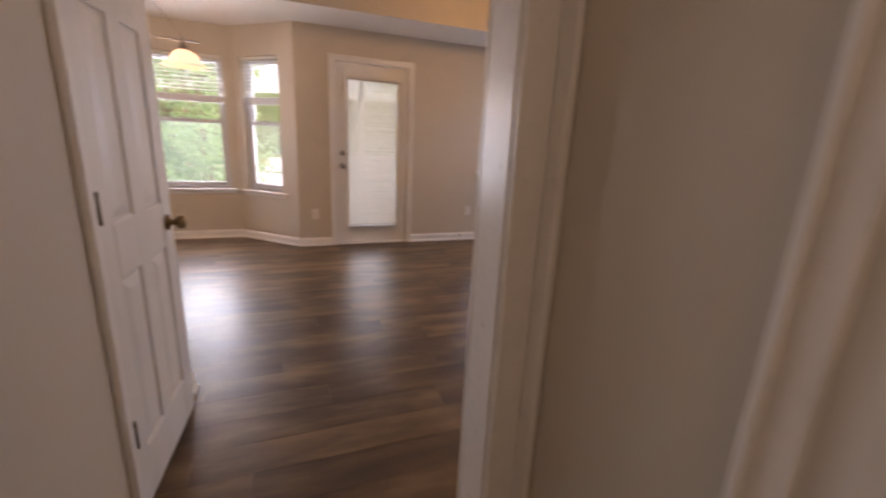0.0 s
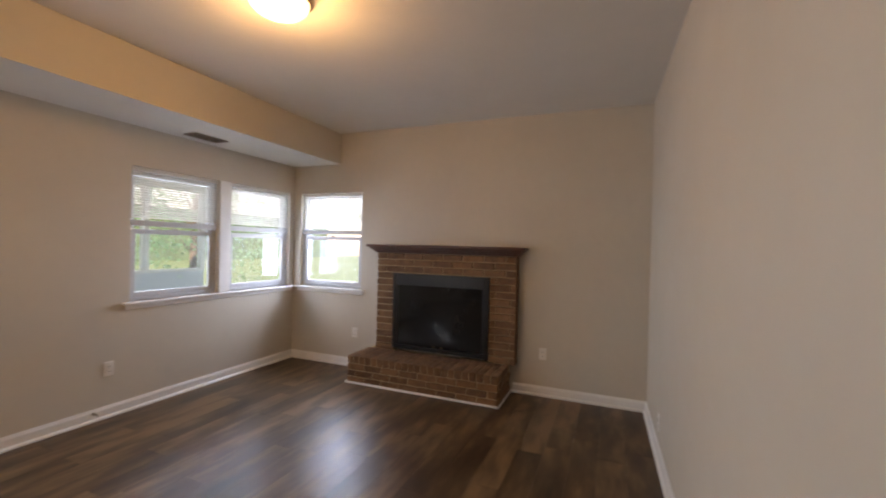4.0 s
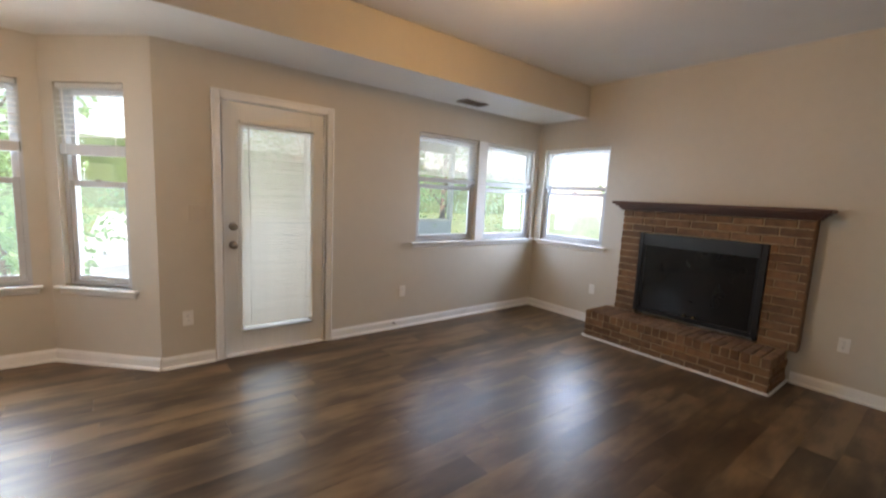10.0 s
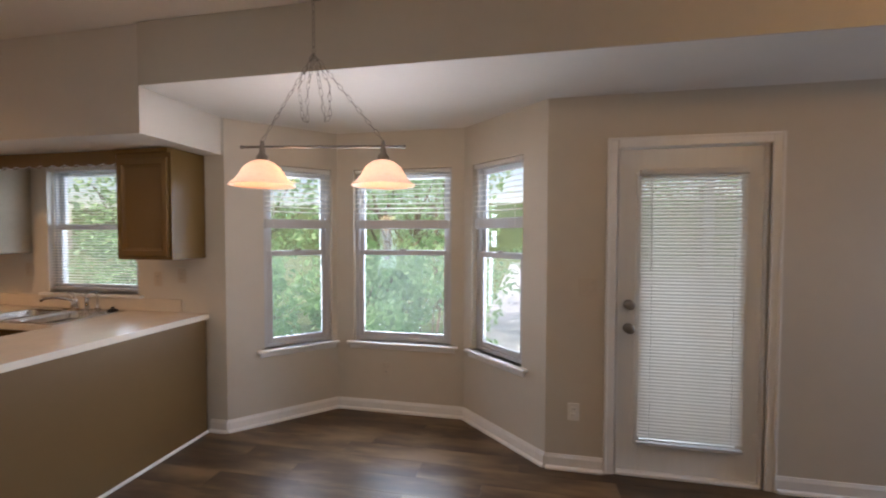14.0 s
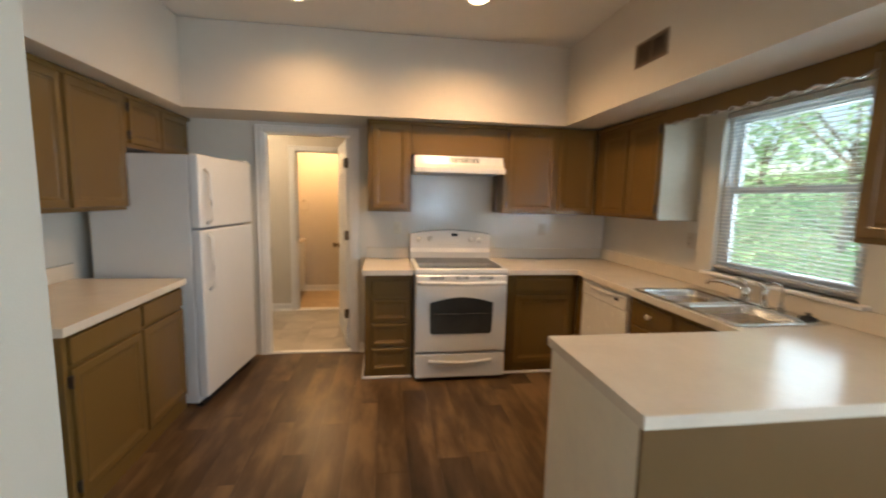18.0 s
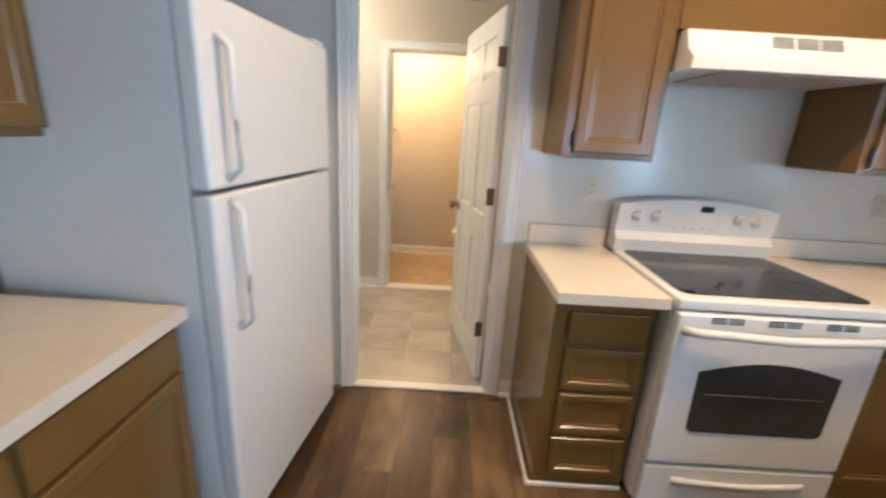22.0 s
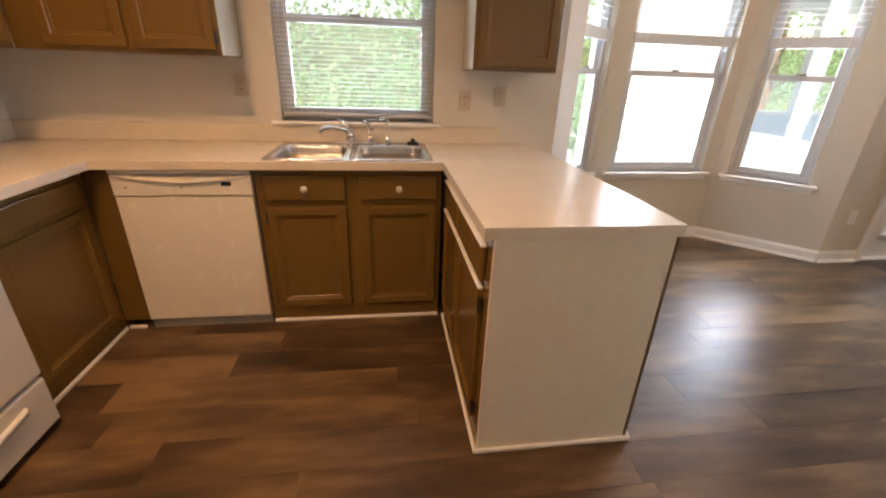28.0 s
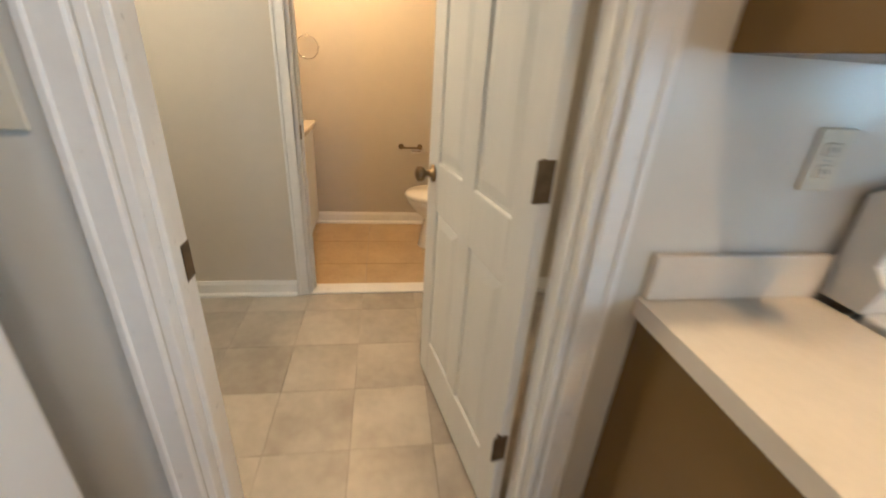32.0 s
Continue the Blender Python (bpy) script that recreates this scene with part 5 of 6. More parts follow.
# ---- lamps and fixtures ----
cl = thing("ceiling_lamp", "lit flush-mount ceiling lamp with a frosted dome and a bronze rim", "ceiling lamp", pose(2.10, 2.95, HC))
part("pan", lathe(BM(), [(0, -0.001), (0.175, -0.001), (0.178, -0.02), (0.165, -0.035), (0.155, -0.04)], None, 32), M_PAN, cl, "", True)
d = part("dome", lathe(BM(), [(0.158, -0.036), (0.15, -0.06), (0.125, -0.085), (0.085, -0.105), (0.04, -0.115), (0.0, -0.117)], None, 32), M_DOME, cl, "glowing frosted glass dome", True)
d.visible_shadow = False
lamp("ceiling_lamp_light", "POINT", 10, (1.0, 0.62, 0.24), pose(2.10, 2.95, HC - 0.21), 0.12)

P1, P2, PC = Vector((-1.18, 4.25, 1.985)), Vector((-0.54, 4.36, 1.985)), Vector((-0.85, 4.20, HC))
pd = thing("pendant_lamp", "two-light island pendant with alabaster glass shades hanging on chains", "pendant lamp", pose(0, 0, 0))
part("canopy", lathe(BM(), [(0, 0), (0.062, 0), (0.062, -0.012), (0.045, -0.04), (0.018, -0.055), (0, -0.055)], Matrix.Translation(PC - Vector((0, 0, 0.001))), 20), M_NICKEL, pd, "", True)
u = (P2 - P1).normalized()
bm = rod(BM(), P1 - u * 0.11, P2 + u * 0.11, 0.0075, seg=10)
for e in (P1 - u * 0.11, P2 + u * 0.11):
    ball(bm, e, 0.011, seg=10)
part("bar", bm, M_NICKEL, pd, "bronze cross bar", True)


def chain(bm, pts, step=0.036):
    """Oval links along a run of points."""
    pts = [Vector(p) for p in pts]
    k = 0
    for a, b in zip(pts, pts[1:]):
        n = max(1, round((b - a).length / step))
        for i in range(n):
            c = a.lerp(b, (i + 0.5) / n)
            q = (b - a).to_track_quat("Z", "Y").to_matrix().to_4x4() @ pose(0, 0, 0, 0, 0, 90 * (k % 2) + 20)
            ring = [Matrix.Translation(c) @ q @ Vector((0.0085 * math.cos(2 * math.pi * j / 10), 0, 0.022 * math.sin(2 * math.pi * j / 10))) for j in range(10)]
            rings = []
            for j in range(10):
                t_ = (ring[(j + 1) % 10] - ring[j - 1]).normalized().to_track_quat("Z", "Y")
                rings.append([bm.verts.new(ring[j] + t_ @ Vector((0.0017 * math.cos(a_), 0.0017 * math.sin(a_), 0))) for a_ in (0, 2.1, 4.2)])
            for j in range(10):
                A, B = rings[j], rings[(j + 1) % 10]
                for s in range(3):
                    bm.faces.new((A[s], A[(s + 1) % 3], B[(s + 1) % 3], B[s]))
            k += 1
    return bm


hub = PC - Vector((0, 0, 0.33))
part("stem_chain", chain(BM(), [PC - Vector((0, 0, 0.05)), hub]), M_NICKEL, pd)
for P, s in ((P1, -1), (P2, 1)):
    part("chain", chain(BM(), [hub, P + Vector((0, 0, 0.03))]), M_NICKEL, pd, "bronze chain")
    q = hub + Vector((s * 0.05, 0.02, -0.33))
    part("slack_chain", chain(BM(), [hub, hub + Vector((s * 0.035, 0, -0.17)), q, q + Vector((s * 0.025, 0, 0.02)), hub + Vector((s * 0.085, 0, -0.16)), hub]), M_NICKEL, pd, "loop of slack chain")
for P in (P1, P2):
    part("socket", lathe(BM(), [(0, 0.03), (0.010, 0.03), (0.012, 0.0), (0.015, -0.012), (0.016, -0.035), (0.030, -0.05), (0.033, -0.085), (0, -0.085)], Matrix.Translation(P), 16), M_NICKEL, pd, "", True)
    prof = [(0.03, -0.035), (0.062, -0.048), (0.095, -0.075), (0.115, -0.11), (0.135, -0.14), (0.165, -0.165), (0.168, -0.172), (0.160, -0.168), (0.128, -0.142), (0.108, -0.112), (0.088, -0.08), (0.058, -0.055), (0.028, -0.042)]
    s = part("shade", lathe(BM(), prof, Matrix.Translation(P - Vector((0, 0, 0.036))), 32), M_SHADE, pd, "glowing amber alabaster glass shade", True)
    s.visible_shadow = False
    b = part("bulb", ball(BM(), P + Vector((0, 0, -0.138)), 0.032, seg=14), M_BULB, pd, "", True)
    b.visible_shadow = False
    lamp("pendant_light", "POINT", 2.5, (1.0, 0.80, 0.58), Matrix.Translation(P + Vector((0, 0, -0.155))), 0.05)

for x, y, watts in ((-3.98, 3.39, 75), (-4.15, 2.22, 30)):
    rc = thing("recessed_light", "lit recessed ceiling light with a white trim ring", "recessed light", pose(x, y, HC), "kitchen ceiling lights")
    part("trim_ring", lathe(BM(), [(0.062, -0.001), (0.088, -0.001), (0.086, -0.007), (0.064, -0.005)], None, 28), M_TRIM, rc, "", True)
    part("lens", lathe(BM(), [(0.0, -0.004), (0.062, -0.004)], None, 28), M_CAN, rc)
    can = lamp("recessed_lamp", "SPOT", watts, (1.0, 0.62, 0.31), pose(x, y, HC - 0.02), 0.09)
    can.data.spot_size, can.data.spot_blend = radians(158), 1.0

kv = thing("wall_vent", "brown metal air register on the kitchen soffit", "air vent", pose(-3.685, 4.3295, 2.296))
part("backing", box(BM(), 0.02, 0.28, -0.003, -0.001, 0.02, 0.122), M_VENTBACK, kv)
for a in ((0, 0.30, 0, 0.022), (0, 0.30, 0.120, 0.142), (0, 0.022, 0.022, 0.120), (0.278, 0.30, 0.022, 0.120), (0.142, 0.158, 0.022, 0.12)):
    part("frame", box(BM(), a[0], a[1], -0.010, -0.002, a[2], a[3], 0.003), M_VENT, kv)
for x in (0.022, 0.158):
    for i in range(9):
        part("slat", box(BM(), x, x + 0.12, -0.0045, 0.0045, -0.0006, 0.0006, 0, 1, pose(0, -0.0068, 0.029 + i * 0.0105, 38)), M_VENT, kv)
cv = thing("ceiling_vent", "dark metal air register in the soffit", "air vent", pose(2.93, 4.68, SB))
part("backing", box(BM(), 0.015, 0.315, 0.015, 0.155, -0.003, -0.001), M_DARK, cv)
for a in ((0, 0.33, 0, 0.018), (0, 0.33, 0.152, 0.17), (0, 0.018, 0.018, 0.152), (0.312, 0.33, 0.018, 0.152)):
    part("frame", box(BM(), *a, -0.010, -0.002, 0.003), M_VENT, cv)
for i in range(9):
    part("slat", box(BM(), 0.018, 0.312, 0.024 + i * 0.0145, 0.028 + i * 0.0145, -0.009, -0.003), M_VENT, cv)


def plate(name, label, m, w, h, kind, material=None):
    """An outlet or switch plate on a wall: local x across, -y towards the room, z up from its middle."""
    t = thing(name, label, "outlet" if "outlet" in name else "switch", m, "wall outlets" if "outlet" in name else "wall switches")
    mt = material or M_WPLAST
    part("cover", box(BM(), -w / 2, w / 2, -0.006, 0.0, -h / 2, h / 2, 0.003, 2), mt, t)
    if kind == "outlet":
        for z in (-0.02, 0.02):
            o = part("socket", box(BM(), -0.016, 0.016, -0.009, -0.005, z - 0.013, z + 0.013, 0.003), mt, t)
            for x in (-0.006, 0.006):
                part("slot", box(BM(), x - 0.0012, x + 0.0012, -0.0095, -0.0088, z - 0.004, z + 0.005), M_DARK, o)
    for x in ([] if kind == "outlet" else ([0] if kind == 1 else [-0.023, 0.023])):
        worn = M_WORN if material == M_IVORY else mt
        # on ivory plates the shadow in the slot is drawn as a brown strip
        part("toggle_slot", box(BM(), x - 0.0035, x + 0.0035, -0.0064, -0.0055, -0.009, 0.007), worn, t)
        part("toggle", box(BM(), -0.0032, 0.0032, -0.012, 0.0, -0.003, 0.003, 0.0012, 1, pose(x, -0.0055, 0.001, -32)), worn, t)
    for x in ([0] if kind in ("outlet", 1) else [-0.023, 0.023]):
        for z in ((0,) if kind == "outlet" else (-0.03, 0.03)):
            part("screw", rod(BM(), (x, -0.0075, z), (x, -0.005, z), 0.0025, seg=8), M_WORN if material == M_IVORY else M_GREY, t)
    return t


WY = lambda x: YO + (YF - YO) * (x - 0.62) / (XE - 0.62) + 0.001  # noqa: E731
plate("wall_outlet", "white duplex outlet on the greige wall", pose(0.518, YB - 0.001, 0.38), 0.072, 0.115, "outlet")
plate("wall_outlet", "white duplex outlet on the greige wall", pose(2.455, YB - 0.001, 0.39), 0.072, 0.115, "outlet")
plate("wall_outlet", "pale outlet under the bay window", pose(-0.95, 5.603, 0.37), 0.072, 0.115, "outlet", M_BEIGE)
plate("wall_switch", "pale light switch beside the exterior door", pose(0.60, YB - 0.001, 1.19), 0.115, 0.115, 2, M_BEIGE)
plate("wall_outlet", "white cable plate beside the fireplace", pose(XE - 0.001, 1.88, 0.41, 0, 0, -90), 0.07, 0.115, "outlet")
plate("wall_outlet", "white outlet between the window and the hearth", pose(XE - 0.001, 4.06, 0.40, 0, 0, -90), 0.07, 0.115, "outlet")
plate("wall_switch", "ivory single switch plate with a worn toggle", pose(0.985, WY(0.985), 1.130, 0, 0, 181.25), 0.072, 0.118, 1, M_IVORY)
plate("wall_switch", "ivory double switch plate with worn toggles", pose(0.838, WY(0.838), 1.127, 0, 0, 181.25), 0.118, 0.118, 2, M_IVORY)
plate("wall_outlet", "white outlet low on the wall beside the corridor", pose(1.362, WY(1.362), 0.185, 0, 0, 181.25), 0.072, 0.115, "outlet")
plate("wall_outlet", "white outlet low on the wall near the fireplace corner", pose(3.66, WY(3.66), 0.24, 0, 0, 181.25), 0.072, 0.115, "outlet")
plate("wall_outlet", "ivory outlet beside the range backsplash", pose(XR + 0.001, 2.925, 1.20, 0, 0, 90), 0.072, 0.115, "outlet", M_PALE)
plate("wall_switch", "pale switch above the short counter", pose(-3.72, YK + 0.001, 1.20, 0, 0, 180), 0.075, 0.118, 1, M_BEIGE)
plate("wall_outlet", "pale outlet above the corner counter", pose(XR + 0.001, 4.35, 1.20, 0, 0, 90), 0.072, 0.115, "outlet", M_BEIGE)
plate("wall_outlet", "pale outlet beside the sink window", pose(-3.90, YB - 0.001, 1.22), 0.072, 0.115, "outlet", M_BEIGE)
plate("wall_outlet", "pale outlet under the end cabinet", pose(-2.62, YB - 0.001, 1.17), 0.072, 0.115, "outlet", M_BEIGE)
plate("wall_switch", "ivory switch on the wall beside the utility doorway", pose(XR + 0.001, 1.585, 1.262, 0, 0, 90), 0.115, 0.118, 2, M_PALE)
plate("wall_outlet", "pale outlet under the wall cabinet", pose(-2.40, YB - 0.001, 1.20), 0.072, 0.115, "outlet", M_BEIGE)
kp = thing("alarm_keypad", "ivory wall keypad with a grey display and coloured labels", "keypad", pose(CB1 + 0.001, 0.93, 1.355, 0, 0, 90))
part("case", box(BM(), -0.09, 0.09, -0.026, 0.0, -0.065, 0.065, 0.008, 2), M_IVORY, kp)
part("display", box(BM(), -0.02, 0.055, -0.0275, -0.024, 0.02, 0.048, 0.002), M_LCDG, kp)
for i, c in enumerate(((0.15, 0.2, 0.45), (0.5, 0.5, 0.52), (0.5, 0.16, 0.08), (0.35, 0.25, 0.18))):
    part("label_sticker", box(BM(), -0.03, 0.0, -0.0275, -0.0255, -0.002 - i * 0.014, 0.009 - i * 0.014, 0.001), mat(f"sticker_{i}", c, 0.5), kp)

ds = thing("door_stop", "small spring door stop on the white baseboard", "door stop", pose(2.347, YB - 0.016, 0.065))
part("base", rod(BM(), (0, 0, 0), (0, -0.006, 0), 0.011), M_NICKEL, ds)
part("spring", tube(BM(), [(0.0055 * math.cos(k * 0.9), -0.006 - k * 0.0011, 0.0055 * math.sin(k * 0.9)) for k in range(56)], 0.0013, 5), M_NICKEL, ds, "", True)
part("tip", rod(BM(), (0, -0.066, 0), (0, -0.078, 0), 0.008), M_WPLAST, ds, "white rubber tip")

# ---- bathroom ----
wc = thing("toilet", "white ceramic toilet beside the bathroom wall", "toilet", pose(-7.35, 2.435, 0))


def oval(rx, ry, z, cy=0.0, k=24):
    return [(rx * math.cos(2 * math.pi * i / k), cy + ry * math.sin(2 * math.pi * i / k), z) for i in range(k)]


part("bowl", loops(BM(), [oval(0.11, 0.20, 0.0, 0.15), oval(0.10, 0.18, 0.10, 0.15), oval(0.12, 0.17, 0.22, 0.16), oval(0.175, 0.23, 0.34, 0.10), oval(0.185, 0.245, 0.38, 0.10)]), M_CERAM, wc, "", True)
part("seat", loops(BM(), [oval(0.185, 0.245, 0.382, 0.10), oval(0.195, 0.255, 0.39, 0.10), oval(0.195, 0.255, 0.41, 0.10), oval(0.18, 0.24, 0.425, 0.10), oval(0.02, 0.03, 0.43, 0.10)]), M_CERAM, wc, "closed white toilet lid", True)
part("tank", box(BM(), -0.22, 0.22, 0.36, 0.54, 0.38, 0.74, 0.02, 3), M_CERAM, wc)
part("tank_lid", box(BM(), -0.23, 0.23, 0.35, 0.55, 0.741, 0.77, 0.01, 2), M_CERAM, wc)
vn = thing("bath_vanity", "white bathroom vanity seen through the doorway", "vanity", pose(-7.72, 1.405, 0))
part("body", box(BM(), 0.0, 0.72, 0.0, 0.20, 0.08, 0.80, 0.003), M_DOOR, vn)
part("top", box(BM(), -0.01, 0.74, 0.0, 0.225, 0.801, 0.84, 0.006), M_LAM, vn)
part("knob", ball(BM(), (0.735, 0.15, 0.55), 0.012), M_BRASS, vn)
ph = thing("paper_holder", "brass toilet paper holder on the bathroom wall", "paper holder", pose(-7.798, 2.265, 0.655))
for y in (0.0, 0.15):
    part("post", lathe(BM(), [(0, 0), (0.022, 0), (0.020, 0.008), (0.009, 0.014), (0.009, 0.055), (0.013, 0.062), (0, 0.064)], pose(0, y, 0, 0, 90), 14), M_BRASS, ph, "", True)
part("roller", rod(BM(), (0.052, 0.005, 0), (0.052, 0.145, 0), 0.008, seg=12), M_BRASS, ph)
tr = thing("towel_ring", "chrome towel ring on the bathroom wall", "towel ring", pose(-7.79, 1.60, 1.40))
part("ring", tube(BM(), [(0.03, 0.075 * math.sin(a * math.pi / 8), 0.075 * math.cos(a * math.pi / 8) - 0.075) for a in range(17)], 0.004), M_CHROME, tr, "", True)
part("mount", rod(BM(), (-0.008, 0, 0), (0.035, 0, 0), 0.014), M_CHROME, tr)
tp = thing("paper_holder", "chrome toilet paper holder on the wall", "paper holder", pose(-7.80, 2.355, 0.62))
for y in (0.0, 0.15):
    part("post", box(BM(), 0.0, 0.05, y - 0.012, y + 0.012, -0.012, 0.012, 0.003), M_CHROME, tp)
part("roller", rod(BM(), (0.045, 0, 0), (0.045, 0.15, 0), 0.008), M_CHROME, tp)

# ---- dining chandelier ----
ch = thing("chandelier", "brass chandelier with glass bowls, lit, in the dining room", "chandelier", pose(-3.38, -1.1, HC))
part("stem", rod(BM(), (0, 0, -0.001), (0, 0, -0.62), 0.012), M_GOLD, ch)
part("crown", lathe(BM(), [(0.01, -0.42), (0.11, -0.44), (0.13, -0.47), (0.05, -0.50), (0.02, -0.60), (0.05, -0.66), (0.02, -0.72)], None, 20), M_GOLD, ch, "", True)
b = part("bowl_shade", lathe(BM(), [(0.24, -0.74), (0.22, -0.79), (0.15, -0.85), (0.05, -0.885), (0.0, -0.89)], None, 28), M_SHADEIN, ch, "glowing glass bowl", True)
b.visible_shadow = False
for k in range(5):
    a = 2 * math.pi * k / 5 + 0.5
    c, s = math.cos(a), math.sin(a)
    arm = part("arm", tube(BM(), [(0.03 * c, 0.03 * s, -0.55), (0.15 * c, 0.15 * s, -0.66), (0.28 * c, 0.28 * s, -0.68), (0.34 * c, 0.34 * s, -0.62), (0.34 * c, 0.34 * s, -0.58)], 0.008), M_GOLD, ch, "", True)
    part("candle_shade", lathe(BM(), [(0.015, -0.57), (0.04, -0.53), (0.05, -0.49), (0.055, -0.47)], pose(0.34 * c, 0.34 * s, 0), 14), M_SHADEIN, arm, "", True)
lamp("chandelier_light", "POINT", 4, (1.0, 0.78, 0.5), pose(-3.38, -1.1, HC - 1.0), 0.12)

# ---- outdoors ----
bm = BM()
box(bm, -60, 60, 5.16, 90, -0.75, -0.55)
box(bm, -60, 60, -90, -3.3, -0.75, -0.55)
box(bm, 4.70, 60, -3.3, 5.16, -0.75, -0.55)
box(bm, -60, -8.1, -3.3, 5.16, -0.75, -0.55)
bmesh.ops.remove_doubles(bm, verts=bm.verts, dist=0.001)
solid("ground", bm, M_GRASS, "mown green lawn round the house", "ground", "structure")
# unseen overhang, added to block the sun from the dining window
solid("eave", box(BM(), -8.2, 4.9, -4.75, -3.30, 2.56, 2.70), M_PORCH, "white overhang added to keep the sun off the dining window", "roof", "structure")
po = thing("porch", "white porch with posts, low wall and roof behind the house", "porch")
PX0, PX1, PY = 0.55, 6.6, 9.4
part("deck", box(BM(), PX0, PX1, 5.17, PY, -0.20, -0.06), M_DECK, po, "weathered grey deck")
part("roof", box(BM(), PX0 - 0.15, PX1 + 0.2, 5.17, PY + 0.2, 2.62, 2.74), M_PORCH, po)
part("beam", box(BM(), PX0, PX1, PY - 0.1, PY, 2.42, 2.62, 0.004), M_PORCH, po)
part("beam", box(BM(), PX0, PX0 + 0.1, 5.18, PY - 0.1, 2.42, 2.62, 0.004), M_PORCH, po)
part("low_wall", box(BM(), PX0 + 0.1, PX1, PY - 0.09, PY - 0.03, -0.06, 0.80), M_SIDING, po, "pale blue-grey low wall")
solid("path", box(BM(), -0.75, PX0 - 0.05, 7.2, PY + 0.295, -0.56, -0.53, 0.01), M_CONC, "pale concrete path along the porch", "path", "structure")
solid("patio", box(BM(), -0.75, 3.4, PY + 0.3, 34.0, -0.56, -0.53, 0.01), M_CONC, "pale concrete patio beyond the porch", "patio", "structure")
part("side_wall", box(BM(), PX0 + 0.01, PX0 + 0.09, 6.35, PY - 0.12, 0.861, 2.42), M_PORCH, po, "white board side wall")
for k in range(9):
    part("board", box(BM(), PX0 - 0.008, PX0 + 0.009, 6.35, PY - 0.12, 0.865 + k * 0.172, 1.033 + k * 0.172, 0.003), M_PORCH, po)
part("low_wall", box(BM(), PX0 + 0.02, PX0 + 0.08, 5.25, PY - 0.1, -0.5, 0.80), M_PORCH, po, "white board low wall")
part("cap_rail", box(BM(), PX0 + 0.1, PX1, PY - 0.12, PY, 0.801, 0.86, 0.004), M_PORCH, po)
part("cap_rail", box(BM(), PX0, PX0 + 0.1, 5.2, PY - 0.12, 0.801, 0.86, 0.004), M_PORCH, po)
for x in (0.55, 1.75, 2.95, 4.15, 5.35, 6.5):
    part("post", box(BM(), x, x + 0.11, PY - 0.115, PY - 0.005, 0.861, 2.42, 0.004), M_PORCH, po)
for y in (5.75,):
    part("post", box(BM(), PX0, PX0 + 0.09, y, y + 0.09, 0.861, 2.42, 0.004), M_PORCH, po)


def leaf_cloud(count, blobs, size, seed):
    """Small bent leaves scattered through uneven clumps."""
    rng = np.random.default_rng(seed)
    blobs = np.array(blobs)
    which = rng.integers(0, len(blobs), count)
    v = rng.normal(size=(count, 3))
    v /= np.linalg.norm(v, axis=1)[:, None]
    r = rng.uniform(0.45, 1.05, count) ** 0.6
    c = blobs[which, :3] + v * r[:, None] * blobs[which, 3:4] * (1, 1, 0.85)
    a = rng.normal(size=(count, 3)); a /= np.linalg.norm(a, axis=1)[:, None]
    b = np.cross(a, rng.normal(size=(count, 3))); b /= np.linalg.norm(b, axis=1)[:, None]
    s = size * rng.uniform(0.6, 1.4, count)[:, None]
    nrm = np.cross(a, b)
    p = np.stack([c - a * s, c + b * s * 0.5 - nrm * s * 0.15, c + a * s, c - b * s * 0.5 - nrm * s * 0.15], 1).reshape(-1, 3)
    f = np.arange(count * 4).reshape(-1, 4)
    me = bpy.data.meshes.new("leaves")
    me.from_pydata(p.tolist(), [], np.concatenate([f[:, [0, 1, 2]], f[:, [0, 2, 3]]]).tolist())
    me.materials.append(M_LEAF)
    return me


def tree(x, y, h, spread, seed, leaves=2600, low=0.25):
    rng = random.Random(seed)
    t = thing("tree", "leafy green broadleaf tree in the garden", "tree", pose(x, y, -0.56, 0, 0, rng.uniform(0, 360)), "garden trees")
    bm = BM()
    rod(bm, (0, 0, 0), (0.05, 0.02, h * 0.62), 0.11, 0.05, 10)
    blobs = []
    for k in range(7):
        a = rng.uniform(0, 6.28)
        z0 = h * rng.uniform(0.3, 0.58)
        tip = Vector((math.cos(a) * spread * rng.uniform(0.4, 0.8), math.sin(a) * spread * rng.uniform(0.4, 0.8), z0 + h * rng.uniform(0.1, 0.3)))
        rod(bm, (0.03, 0.01, z0), tip, 0.024, 0.007, 7)
        blobs.append((*tip, spread * rng.uniform(0.3, 0.5)))
    for k in range(11):
        a = rng.uniform(0, 6.28)
        rr = spread * rng.uniform(0.2, 0.9)
        blobs.append((math.cos(a) * rr, math.sin(a) * rr, h * rng.uniform(low, 0.95), spread * rng.uniform(0.28, 0.5)))
    part("trunk", bm, M_BARK, t)
    ob = new("crown", leaf_cloud(leaves, blobs, 0.062, seed))
    ob.parent = t
    tagged(ob, "many small green leaves in uneven clumps", kind="stuff")
    return t


for i, (x, y, h, s) in enumerate(((-5.6, 8.6, 4.6, 1.7), (-4.9, 9.2, 5.2, 1.9), (-1.9, 8.5, 4.4, 1.5), (-2.0, 10.5, 5.0, 1.6), (4.2, 12.6, 5.2, 2.0), (6.0, 11.8, 5.4, 2.1), (7.2, 10.5, 5.0, 2.0), (-7.8, 9.5, 5.0, 1.9),
                                   (9.0, 5.2, 5.0, 1.9), (10.5, 2.2, 5.2, 2.0), (-1.5, 11.5, 6.5, 2.3), (-2.2, 13.6, 6.4, 2.2), (-6.4, -19.0, 4.6, 1.9), (-3.0, -20.0, 4.4, 1.9))):
    tree(x, y, h, s, 40 + i, 2100, 0.12)


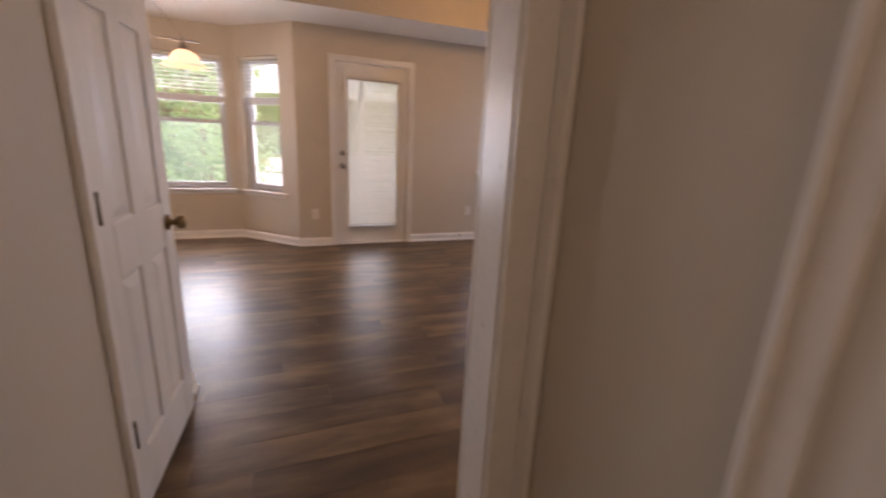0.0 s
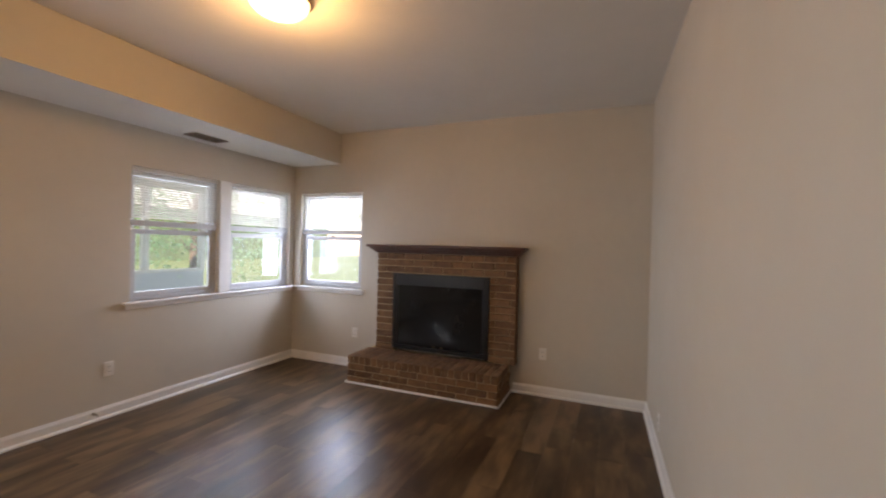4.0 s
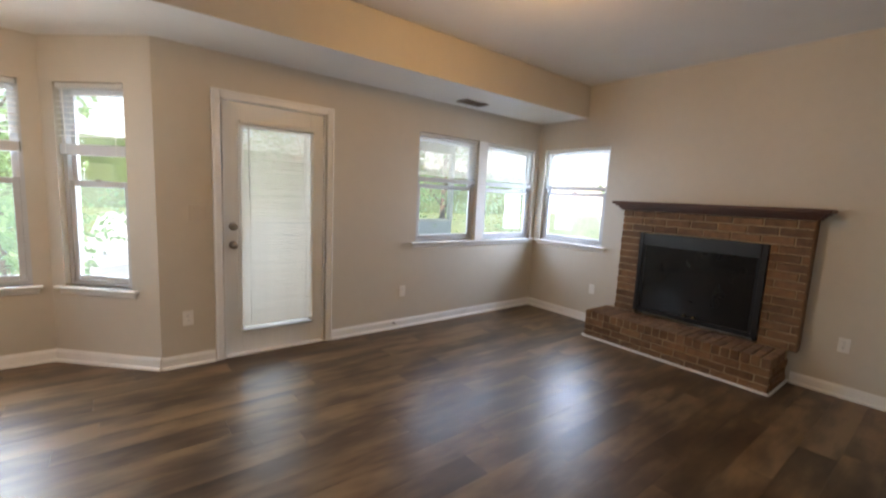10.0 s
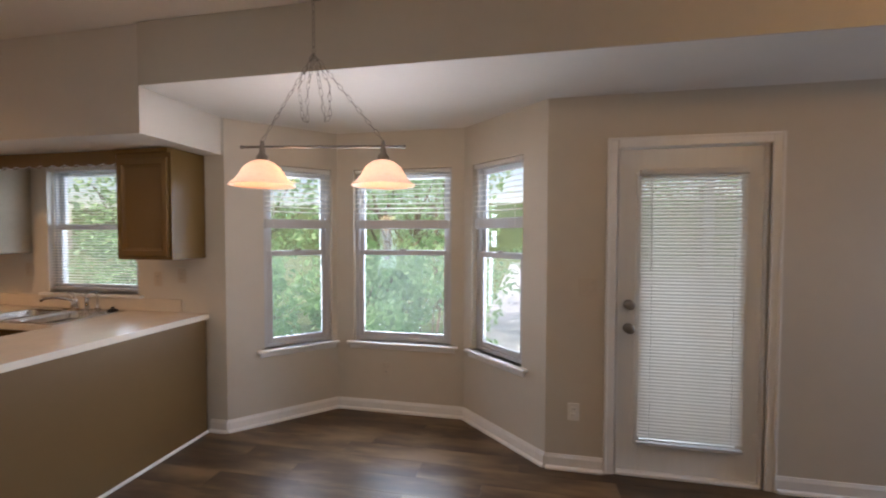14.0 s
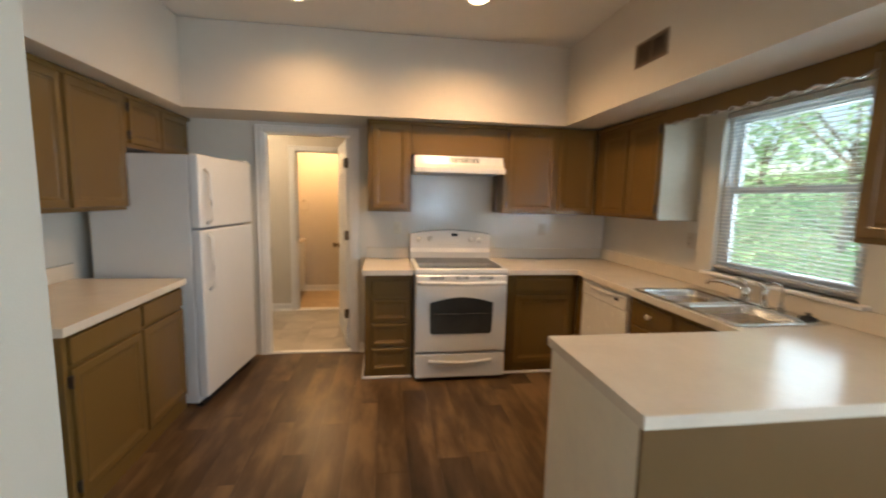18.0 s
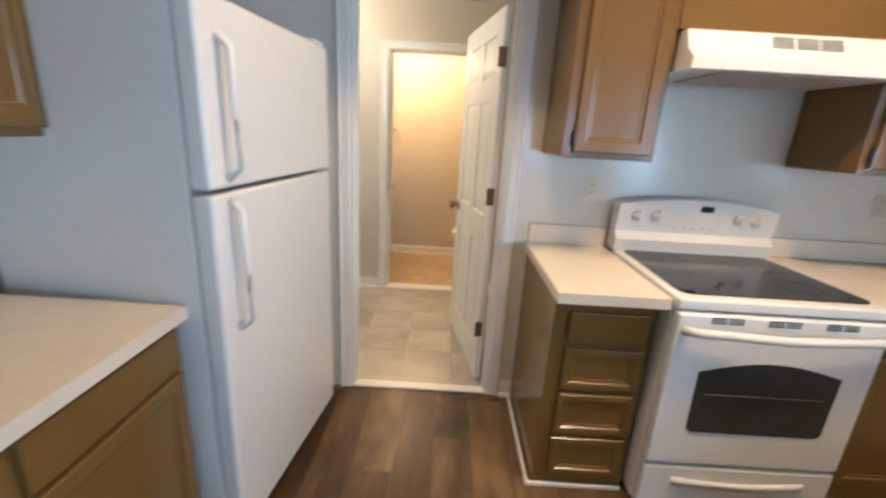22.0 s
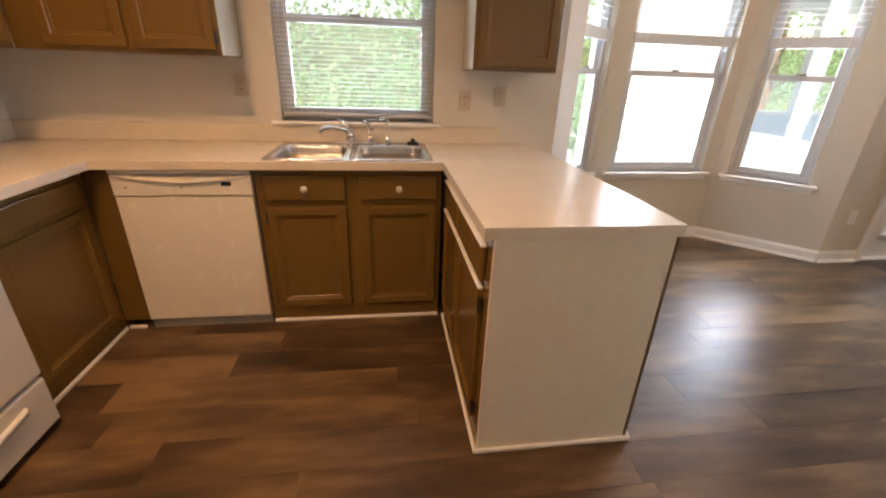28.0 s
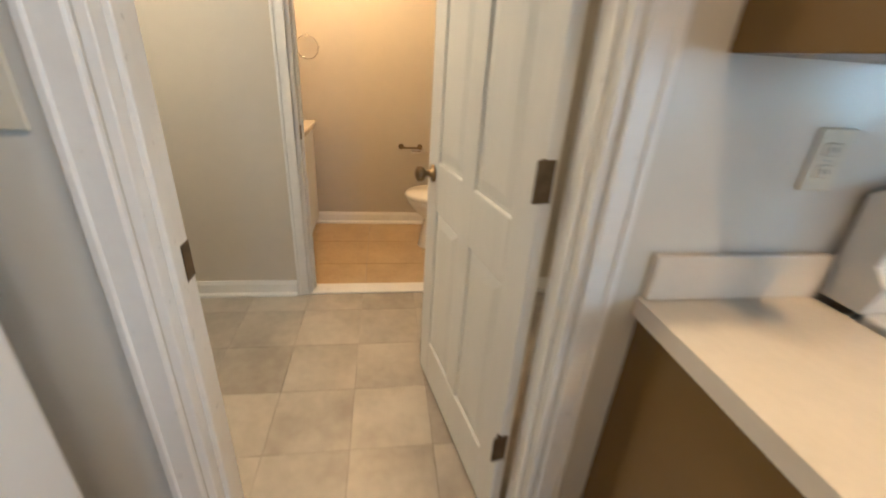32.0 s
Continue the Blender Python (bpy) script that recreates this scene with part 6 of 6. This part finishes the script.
def shrub(x, y, h, s, seed):
    rng = random.Random(seed)
    t = thing("shrub", "dense green shrub in the garden", "shrub", pose(x, y, -0.56), "garden shrubs")
    blobs = [(rng.uniform(-s, s) * 0.7, rng.uniform(-s, s) * 0.6, rng.uniform(0.2, h), rng.uniform(0.25, 0.45)) for _ in range(10)]
    bm = BM()
    for k in range(4):
        rod(bm, (0, 0, 0), (rng.uniform(-s, s) * 0.5, rng.uniform(-s, s) * 0.5, h * 0.7), 0.02, 0.008, 6)
    part("stem", bm, M_BARK, t)
    ob = new("foliage", leaf_cloud(2200, blobs, 0.05, seed))
    ob.parent = t
    tagged(ob, "many small green leaves in uneven clumps", kind="stuff")


for i, (x, y, h, s) in enumerate(((-4.6, 7.2, 1.9, 0.9), (-3.2, 7.0, 1.7, 0.9), (-2.1, 7.3, 2.0, 0.9), (-1.0, 7.4, 1.8, 0.9), (-1.7, 8.3, 1.9, 0.9), (-5.8, 7.4, 2.1, 0.9), (-5.6, -7.6, 0.9, 0.9), (-4.2, -8.2, 0.8, 0.9), (-2.9, -8.6, 0.9, 0.8))):
    shrub(x, y, h, s, 90 + i)
solid("backdrop", box(BM(), -50, 50, 40, 40.5, -0.6, 4.5), mat("far_woods", (0.22, 0.30, 0.14), 0.9, scale=0.4, dark=(0.10, 0.15, 0.07)), "far green woods", "backdrop", "structure")

# ---- floor planks and tiles ----
PW, PL = 0.178, 1.22
pm = mesh_of("plank", box(BM(), 0.0003, PL - 0.0003, 0.0003, PW - 0.0003, -0.004, 0.0, 0.0004), M_PLANK)
rows = [YK + PW * i for i in range(-1, 28)]
prng = random.Random(5)
for j, y in enumerate(rows):
    x0, x1 = XR - 0.05, XE
    if y < YK - 0.01:
        x0 = -3.0
    if y >= 5.0 - PW:
        if y < 5.0 - 0.02:
            pass
        else:
            s = max(0.0, y - 5.0)
            x0, x1 = -2.02 + s, 0.343 - s
            if y > 5.6:
                continue
    x = x0 - prng.uniform(0, PL)
    while x < x1:
        a, b = max(x, x0), min(x + PL, x1)
        if b - a > 0.03:
            o = piece("plank", pm, FLOOR, pose(a, y, 0))
            o.scale = ((b - a) / PL, 1, 1)
        x += PL
bm = BM()
for k in range(26):
    y = YK - PW * (k + 2)
    if y < DY - PW:
        break
    for lo_, hi_ in ((DXW, CB0 + 0.05), (CB1 - 0.05, 0.70)):
        x = lo_ - prng.uniform(0, PL)
        while x < hi_:
            a, b = max(x, lo_), min(x + PL, hi_)
            if b - a > 0.03 and not (lo_ > -1 and y < -2.3):
                box(bm, a + 0.001, b - 0.001, y + 0.0006, y + PW - 0.0006, -0.004, 0.0)
            x += PL
far = new("far_planks", mesh_of("far_planks", bm, M_PLANK))
far.parent = FLOOR
tagged(far, "dark brown vinyl planks of the rooms beyond", kind="stuff")
tm = mesh_of("tile", box(BM(), 0.0007, 0.3073, 0.0007, 0.3073, -0.006, -0.001, 0.0006), M_TILE)
for i in range(5):
    for j in range(9):
        piece("tile", tm, HALLF, pose(-6.779 + i * 0.308, 0.768 + j * 0.308, 0))
for j in range(3, 6):
    piece("tile", tm, HALLF, pose(-5.239, 0.768 + j * 0.308, 0)).scale = (0.36, 1, 1)
tb_ = mesh_of("tile", box(BM(), 0.0015, 0.4035, 0.0015, 0.4035, -0.006, 0.0, 0.001), M_TTILE)
for i in range(3):
    for j in range(4):
        piece("tile", tb_, BATHF, pose(BX + 0.02 + i * 0.373, 2.01 + (j - 2) * 0.405, 0)).scale = (0.92, 1, 1)
